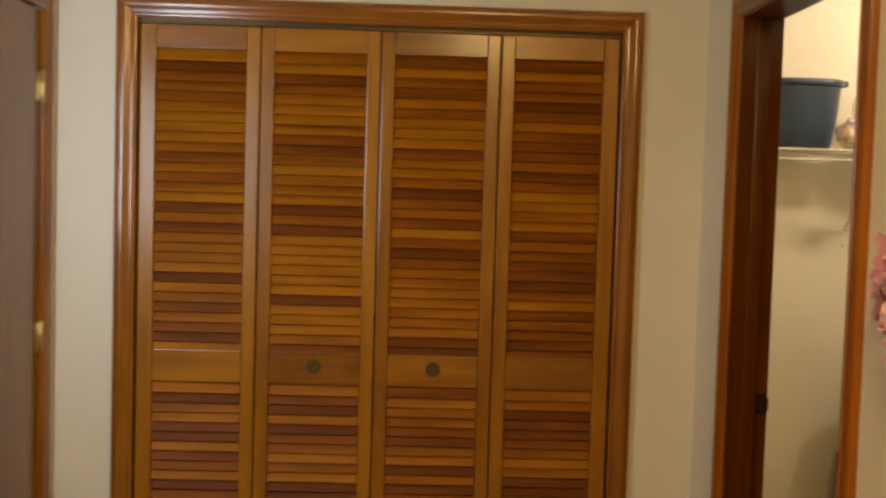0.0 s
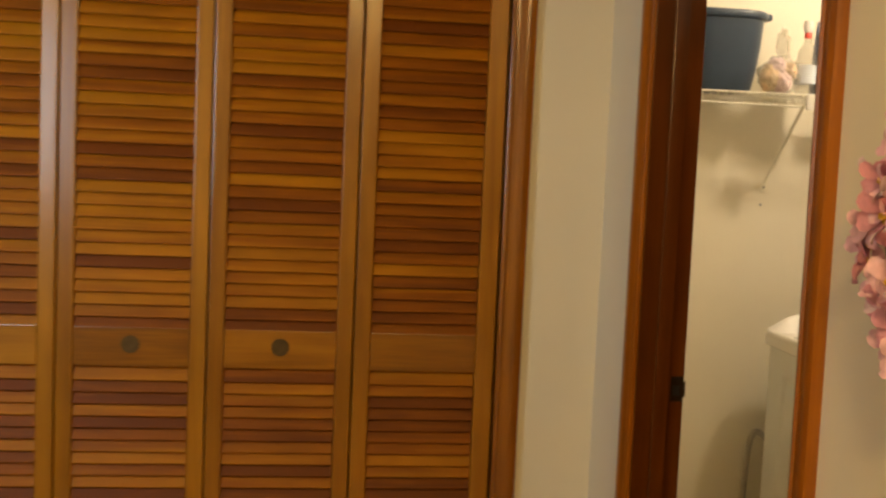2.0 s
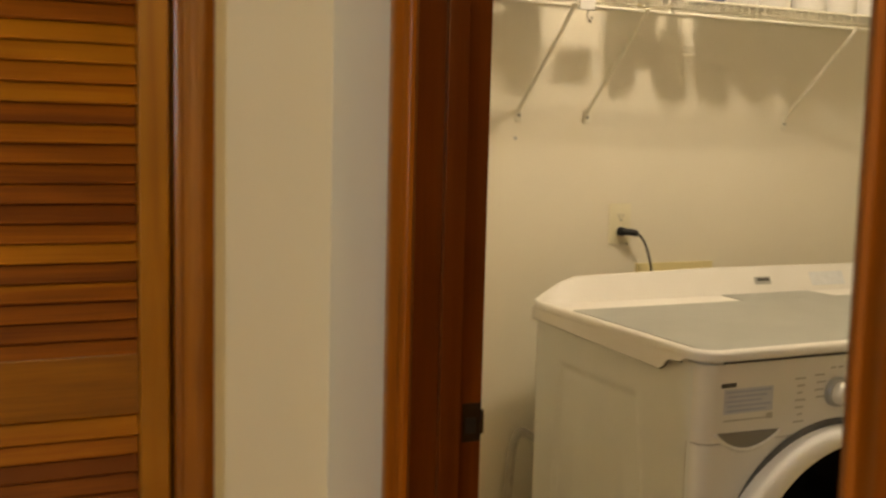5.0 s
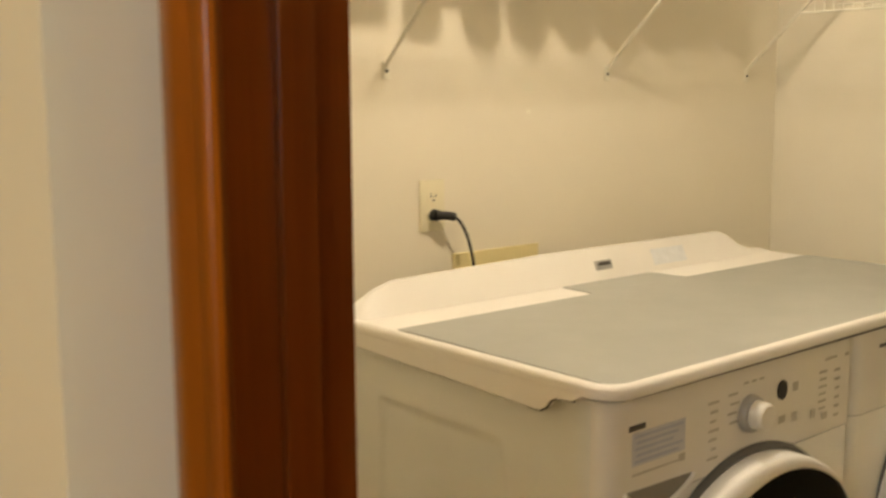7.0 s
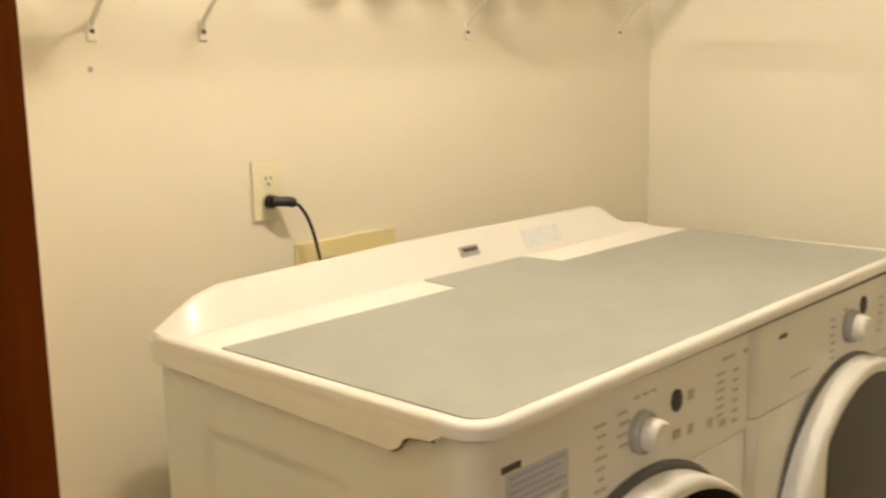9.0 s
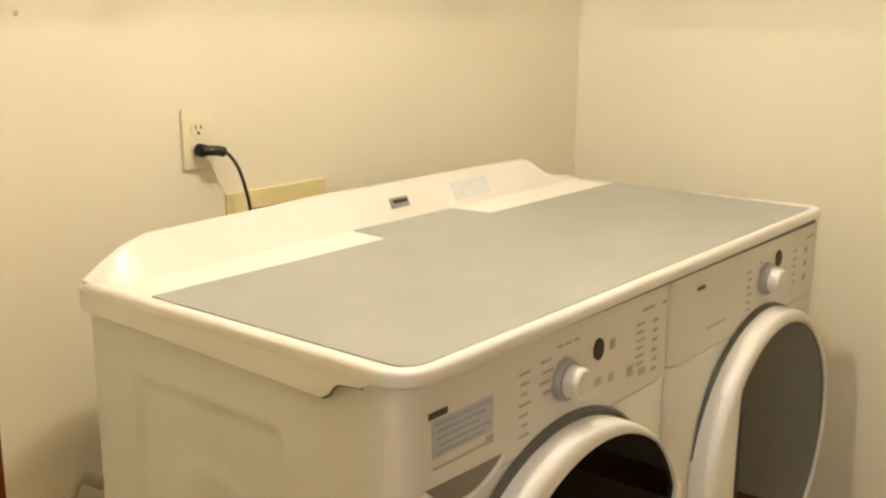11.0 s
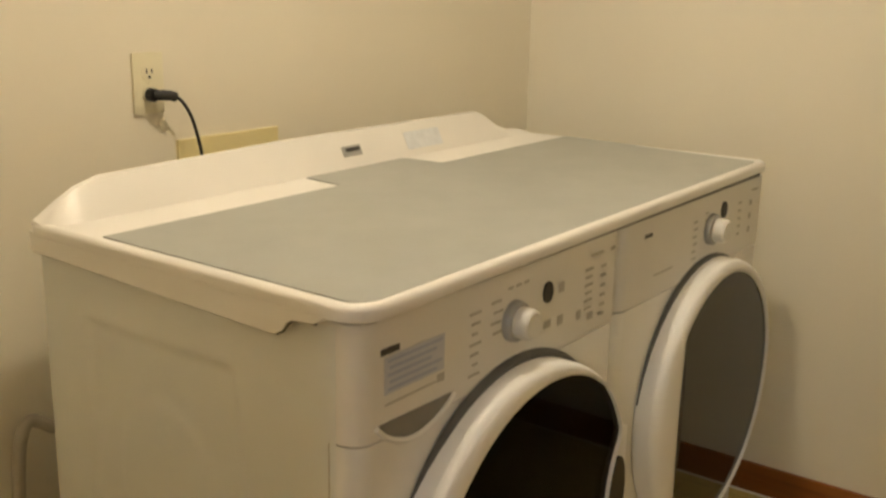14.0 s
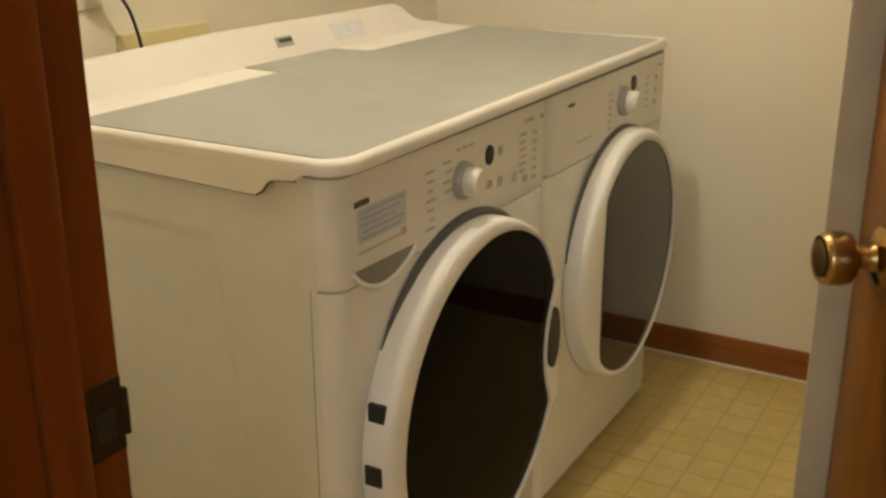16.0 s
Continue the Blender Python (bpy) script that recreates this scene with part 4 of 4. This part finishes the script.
while XD2 + 0.012 + 0.0254 * k < XF - 0.01:
    x = XD2 + 0.012 + 0.0254 * k
    tube(bm, [(x, SY - 0.001, SZ - 0.036), (x, SY - 0.001, SZ + 0.002), (x, SY + 0.01, SZ + 0.003), (x, YB - 0.004, SZ + 0.0005)], 0.0017, 6)
    k += 1
tagged(part("wire_deck", bm, WIRE, shelf), kind="stuff")
for x in (1.795, 2.007, 2.70, 3.30):
    bm = bmesh.new()
    tube(bm, spline([(x, SY, SZ - 0.036), (x, SY + 0.01, SZ - 0.055), (x, YB - 0.012, 1.435), (x, YB - 0.005, 1.415)], 5), 0.0048, 8)
    box(bm, x - 0.010, x + 0.010, YB - 0.004, YB, 1.395, 1.432, 0.002, 1)
    br = part("bracket", bm, WIRE, shelf)
    bm = bmesh.new()
    lathe(bm, [(0, 0.004), (0.004, 0.004), (0.003, 0.0065), (0, 0.007)], Matrix.Translation((x, YB, 1.412)) @ FRONT, 10)
    part("screw", bm, BLACK, br)
bm = bmesh.new()
box(bm, 1.808, 1.852, SY - 0.010, SY + 0.004, SZ - 0.046, SZ + 0.004, 0.003, 2)
clip = part("joint_clip", bm, WHITEP, shelf, "white plastic shelf clip")
bm = bmesh.new()
tube(bm, spline([(1.838, SY - 0.002, SZ - 0.046), (1.834, SY - 0.004, SZ - 0.06), (1.842, SY - 0.004, SZ - 0.075), (1.848, SY - 0.002, SZ - 0.06)], 4), 0.0016, 6)
part("hook", bm, BRONZE, clip)
SIDE_Z = 1.60
side_shelf = thing("wire_shelf", "white wire shelf along the laundry end wall", "shelf")
for x, z in ((XF - 0.330, SIDE_Z), (XF - 0.330, SIDE_Z - 0.036), (XF - 0.006, SIDE_Z - 0.003), (XF - 0.15, SIDE_Z - 0.006)):
    bm = bmesh.new()
    tube(bm, [(x, YS + 0.02, z), (x, SY - 0.02, z)], 0.0032, 8)
    part("rod", bm, WIRE, side_shelf)
bm = bmesh.new()
for k in range(int((SY - 0.02 - YS - 0.03) / 0.0254)):
    y = YS + 0.03 + 0.0254 * k
    tube(bm, [(XF - 0.329, y, SIDE_Z - 0.036), (XF - 0.329, y, SIDE_Z + 0.002), (XF - 0.320, y, SIDE_Z + 0.003), (XF - 0.004, y, SIDE_Z + 0.0005)], 0.0017, 6)
tagged(part("wire_deck", bm, WIRE, side_shelf), kind="stuff")
for y in (-1.2, -0.62):
    bm = bmesh.new()
    tube(bm, spline([(XF - 0.330, y, SIDE_Z - 0.036), (XF - 0.320, y, SIDE_Z - 0.055), (XF - 0.012, y, 1.325), (XF - 0.005, y, 1.305)], 5), 0.0048, 8)
    box(bm, XF - 0.004, XF, y - 0.010, y + 0.010, 1.285, 1.322, 0.002, 1)
    part("bracket", bm, WIRE, side_shelf)
hole = bmesh.new()
lathe(hole, [(0, 0.0003), (0.005, 0.0003), (0.004, 0.0016), (0, 0.002)], Matrix.Translation((1.789, YB, 1.352)) @ FRONT, 10)
tagged(part("wall_anchor", hole, SILVER), "small grey screw anchor stuck in the wall", "wall anchor")
TOP = SZ + 0.005

# ---------------- things on the shelf ----------------
tub = thing("storage_tub", "slate blue plastic tub with a rolled rim on the shelf", "tub")
bm = bmesh.new()
rows = []
for s, z in ((0.74, 0.0), (0.77, 0.005), (0.87, 0.07), (0.94, 0.15), (0.985, 0.228), (1.05, 0.230), (1.07, 0.237), (1.07, 0.246), (1.04, 0.253), (0.98, 0.252), (0.94, 0.24), (0.73, 0.012)):
    rows.append([bm.verts.new((1.545 + (x) * s, 0.565 + y * s, TOP + z)) for x, y in rounded_plan(-0.148, 0.148, -0.108, 0.108, 0.100, 0.100, 8)])
for a, b in zip(rows, rows[1:]):
    for i in range(len(a)):
        bm.faces.new((a[i], a[(i + 1) % len(a)], b[(i + 1) % len(a)], b[i]))
bm.faces.new(rows[0][::-1])
bm.faces.new(rows[-1])
body_tub = part("tub_body", bm, BINBLUE, tub)
for sx in (-1, 1):
    bm = bmesh.new()
    box(bm, 1.545 + sx * 0.155 - 0.012, 1.545 + sx * 0.155 + 0.012, 0.52, 0.61, TOP + 0.232, TOP + 0.254, 0.006, 2)
    part("handle", bm, BINBLUE, tub)


def blob(size, centre, seed, rough, mat, name, label, category, parent=None):
    bm = bmesh.new()
    bmesh.ops.create_icosphere(bm, subdivisions=4, radius=1.0)
    for v in bm.verts:
        d = v.co.copy()
        v.co = Vector((d.x * size[0], d.y * size[1], d.z * size[2])) * (1 + rough * noise.noise(d * 2.3 + Vector((seed, 0, 0))) + rough * 0.5 * noise.noise(d * 6 + Vector((0, seed, 0))))
        v.co.z = max(v.co.z, -size[2] * 0.92)
        v.co += Vector(centre)
    if parent:
        return part(name, bm, mat, parent, label)
    return tagged(part(name, bm, mat), label, category)


bag = thing("plastic_bag", "clear plastic bag of tan and pink packets", "bag")
for i, (dx, dz, w, h) in enumerate(((-0.030, 0.048, 0.030, 0.045), (0.012, 0.040, 0.030, 0.038), (0.034, 0.07, 0.022, 0.03), (-0.010, 0.085, 0.026, 0.03))):
    blob((w, 0.035, h), (1.735 + dx, 0.545, TOP + dz), 3.0 + i * 7, 0.25, SNACK if i % 2 == 0 else PINKC, "packet", "", "", bag)
blob((0.066, 0.05, 0.062), (1.735, 0.545, TOP + 0.057), 11.0, 0.22, CLEARBAG, "bag_film", "clear film", "", bag)
blob((0.020, 0.012, 0.050), (1.745, 0.55, TOP + 0.15), 17.0, 0.6, CLEARBAG, "bag_neck", "gathered clear film", "", bag)


def bottle(name, label, x, y, profile, mat, caps=(), band=None, flat=1.0):
    root = thing(name, label, "bottle", "bottles on the shelf")
    m = Matrix.Translation((x, y, TOP)) @ Matrix.Diagonal((1, flat, 1, 1))
    bm = bmesh.new()
    lathe(bm, profile, m, 28)
    part("bottle_body", bm, mat, root)
    for nm, prof, mt in caps:
        bm = bmesh.new()
        lathe(bm, prof, m, 20)
        part(nm, bm, mt, root)
    if band:
        z0, z1, r, mt = band
        bm = bmesh.new()
        lathe(bm, [(r, z0), (r + 0.0008, z0), (r + 0.0008, z1), (r, z1)], m, 28)
        part("label", bm, mt, root)
    return root


bottle("spray_bottle", "clear spray bottle with a red and white trigger", 1.828, 0.55,
       [(0, 0), (0.030, 0), (0.034, 0.006), (0.034, 0.10), (0.028, 0.14), (0.012, 0.165), (0.011, 0.18), (0, 0.18)], CLEARBAG,
       [("trigger", [(0, 0.181), (0.012, 0.181), (0.012, 0.196), (0.009, 0.200), (0, 0.200)], RED), ("nozzle", [(0, 0.2005), (0.013, 0.2005), (0.017, 0.216), (0.013, 0.236), (0, 0.238)], WHITEP)],
       (0.035, 0.095, 0.0342, PALEBLUE))
blue = thing("blue_pouch", "dark blue printed refill pack standing on the shelf", "refill pack")
bm = bmesh.new()
rows = []
for hw, hd, z in ((0.030, 0.030, 0.0), (0.031, 0.03, 0.01), (0.030, 0.024, 0.12), (0.029, 0.010, 0.215), (0.029, 0.002, 0.235)):
    rows.append([bm.verts.new((1.885 + sx * hw, 0.545 + sy * hd, TOP + z)) for sx, sy in ((-1, -1), (1, -1), (1, 1), (-1, 1))])
for a, b in zip(rows, rows[1:]):
    for i in range(4):
        bm.faces.new((a[i], a[(i + 1) % 4], b[(i + 1) % 4], b[i]))
bm.faces.new(rows[0][::-1])
bm.faces.new(rows[-1])
part("pack", bm, NAVY, blue)
for z, w, mt in ((0.150, 0.034, PALEBLUE), (0.098, 0.030, BLUETEXT), (0.050, 0.022, BLUETEXT)):
    part("print_bar", boxes((1.885 - w / 2, 1.885 + w / 2, 0.5136 + z * 0.04, 0.5145 + z * 0.04, TOP + z - 0.006, TOP + z + 0.006)), mt, blue, smooth=False)
tape = thing("tape_measure", "yellow and black tape measure lying on the shelf", "tape measure")
bm = bmesh.new()
box(bm, 1.985, 2.040, 0.490, 0.525, TOP, TOP + 0.048, 0.009, 3)
part("case", bm, YELLOW, tape)
bm = bmesh.new()
box(bm, 1.955, 1.990, 0.487, 0.528, TOP, TOP + 0.044, 0.010, 3)
part("grip", bm, BLACK, tape)
bm = bmesh.new()
lathe(bm, [(0, 0), (0.015, 0), (0.014, 0.002), (0, 0.0025)], Matrix.Translation((2.014, 0.490, TOP + 0.025)) @ FRONT, 20)
part("emblem", bm, BLACK, tape)
bm = bmesh.new()
tube(bm, spline([(1.958, 0.505, TOP + 0.012), (1.935, 0.50, TOP + 0.010), (1.92, 0.50, TOP + 0.003)], 4), 0.0022, 6)
part("strap", bm, BLACK, tape)
white = bottle("lotion_bottle", "white plastic bottle with small dark print", 2.108, 0.545,
               [(0, 0), (0.036, 0), (0.040, 0.006), (0.041, 0.09), (0.037, 0.14), (0.024, 0.168), (0.014, 0.178), (0.013, 0.19), (0, 0.19)], WHITEP,
               [("cap", [(0, 0.191), (0.016, 0.191), (0.015, 0.222), (0.010, 0.228), (0, 0.228)], WHITEP)], None, 0.75)
for i, h in enumerate((0.010, 0.016, 0.022)):
    part("print_bar", boxes((2.098 + 0.009 * i, 2.104 + 0.009 * i, 0.5085, 0.5145, TOP + 0.118, TOP + 0.118 + h)), DARKINK, white, smooth=False)
bottle("cleaner_bottle", "white bottle with a teal label", 2.172, 0.60, [(0, 0), (0.030, 0), (0.032, 0.005), (0.032, 0.12), (0.022, 0.16), (0.012, 0.175), (0, 0.176)], WHITEP,
       [("cap", [(0, 0.177), (0.013, 0.177), (0.013, 0.2), (0, 0.2)], TEAL)], (0.03, 0.11, 0.0323, TEAL))
bottle("detergent_bottle", "navy plastic bottle with a rounded shoulder", 2.238, 0.55, [(0, 0), (0.045, 0), (0.047, 0.006), (0.044, 0.06), (0.030, 0.10), (0.018, 0.115), (0, 0.116)], NAVY,
       [("cap", [(0, 0.117), (0.020, 0.117), (0.019, 0.145), (0, 0.146)], NAVY)])

# unseen bottles, added and sized for the shadows they cast on the wall
for x, y, k in ((2.345, 0.55, 1.0), (2.46, 0.56, 1.1), (2.575, 0.54, 1.0), (2.69, 0.55, 1.05), (2.80, 0.56, 1.1), (2.93, 0.55, 1.0)):
    bottle("cleaner_bottle", "plain white bottle added out of view to shadow the wall", x, y,
           [(0, 0), (0.046 * k, 0), (0.050 * k, 0.006), (0.050 * k, 0.13 * k), (0.020, 0.18 * k), (0.014, 0.19 * k), (0, 0.191 * k)], WHITEP,
           [("cap", [(0, 0.192 * k), (0.016, 0.192 * k), (0.015, 0.22 * k), (0, 0.222 * k)], TEAL if k > 1 else WHITEP)])

for ob in [o for o in bpy.data.objects if o.parent is None and o.name.split(".")[0] in
           ("plastic_bag", "spray_bottle", "blue_pouch", "lotion_bottle", "cleaner_bottle", "detergent_bottle")]:
    ob.location.y -= 0.045      # they stand near the shelf's front edge

# ---------------- wreath on the hall wall ----------------
wreath = thing("flower_wreath", "round wreath of pink cloth flowers with yellow hearts", "wreath")
WY, WZ, WR = -1.600, 1.375, 0.122
bm = bmesh.new()
for s in range(5):
    tube(bm, [(XD - 0.022 + 0.010 * math.sin(6 * a + s), WY + (WR - 0.01 + 0.016 * math.cos(5 * a + 1.7 * s)) * math.cos(a), WZ + (WR - 0.01 + 0.016 * math.cos(5 * a + 1.7 * s)) * math.sin(a))
              for a in (2 * math.pi * k / 48 for k in range(49))], 0.005, 6)
part("vine_ring", bm, VINE, wreath, "twisted brown vine ring")


def flower_mesh(name, mat):
    bm = bmesh.new()
    for p in range(5):
        a = 2 * math.pi * p / 5
        rows = []
        for u, w, h in ((0.004, 0.004, 0.0), (0.014, 0.011, 0.006), (0.025, 0.0145, 0.011), (0.035, 0.011, 0.012), (0.041, 0.003, 0.009)):
            rows.append([bm.verts.new(Matrix.Rotation(a, 4, "Z") @ Vector((u, w * s, h + 0.003 * s * s + 0.0025 * s))) for s in (-1, 0, 1)])
        for r0, r1 in zip(rows, rows[1:]):
            for k in range(2):
                bm.faces.new((r0[k], r0[k + 1], r1[k + 1], r1[k]))
    return mesh_of(name, bm, mat, True)


petals = [flower_mesh("petals", m) for m in (PINKA, PINKC, PINKB, PINKC, PINKA)]
hb = bmesh.new()
lathe(hb, [(0, 0.011), (0.004, 0.0105), (0.0065, 0.006), (0.005, 0.0), (0, 0.0)], Matrix(), 10)
heart_mesh = mesh_of("flower_heart", hb, POLLEN, True)
rng = random.Random(5)
for i in range(76):
    a = 2 * math.pi * i / 76 + rng.uniform(-0.1, 0.1)
    ring = rng.choice((-0.042, -0.015, 0.018, 0.046))
    out = ring / 0.05
    f = new("flower", petals[i % 5])
    f.parent = wreath
    tilt = Euler((rng.uniform(-0.5, 0.5), rng.uniform(-0.5, 0.5), rng.uniform(0, 6.28)))
    face = Matrix.Rotation(radians(-90), 4, "Y")
    lean = Matrix.Rotation(0.6 * out, 4, Vector((0, -math.sin(a), math.cos(a))))
    f.matrix_basis = Matrix.Translation((XD - 0.036 - 0.016 * rng.random() + 0.016 * abs(out), WY + (WR + ring) * math.cos(a), WZ + (WR + ring) * math.sin(a))) @ face @ tilt.to_matrix().to_4x4() @ Matrix.Scale(rng.uniform(0.78, 1.05), 4)
    h = new("flower_heart", heart_mesh)
    h.parent = f
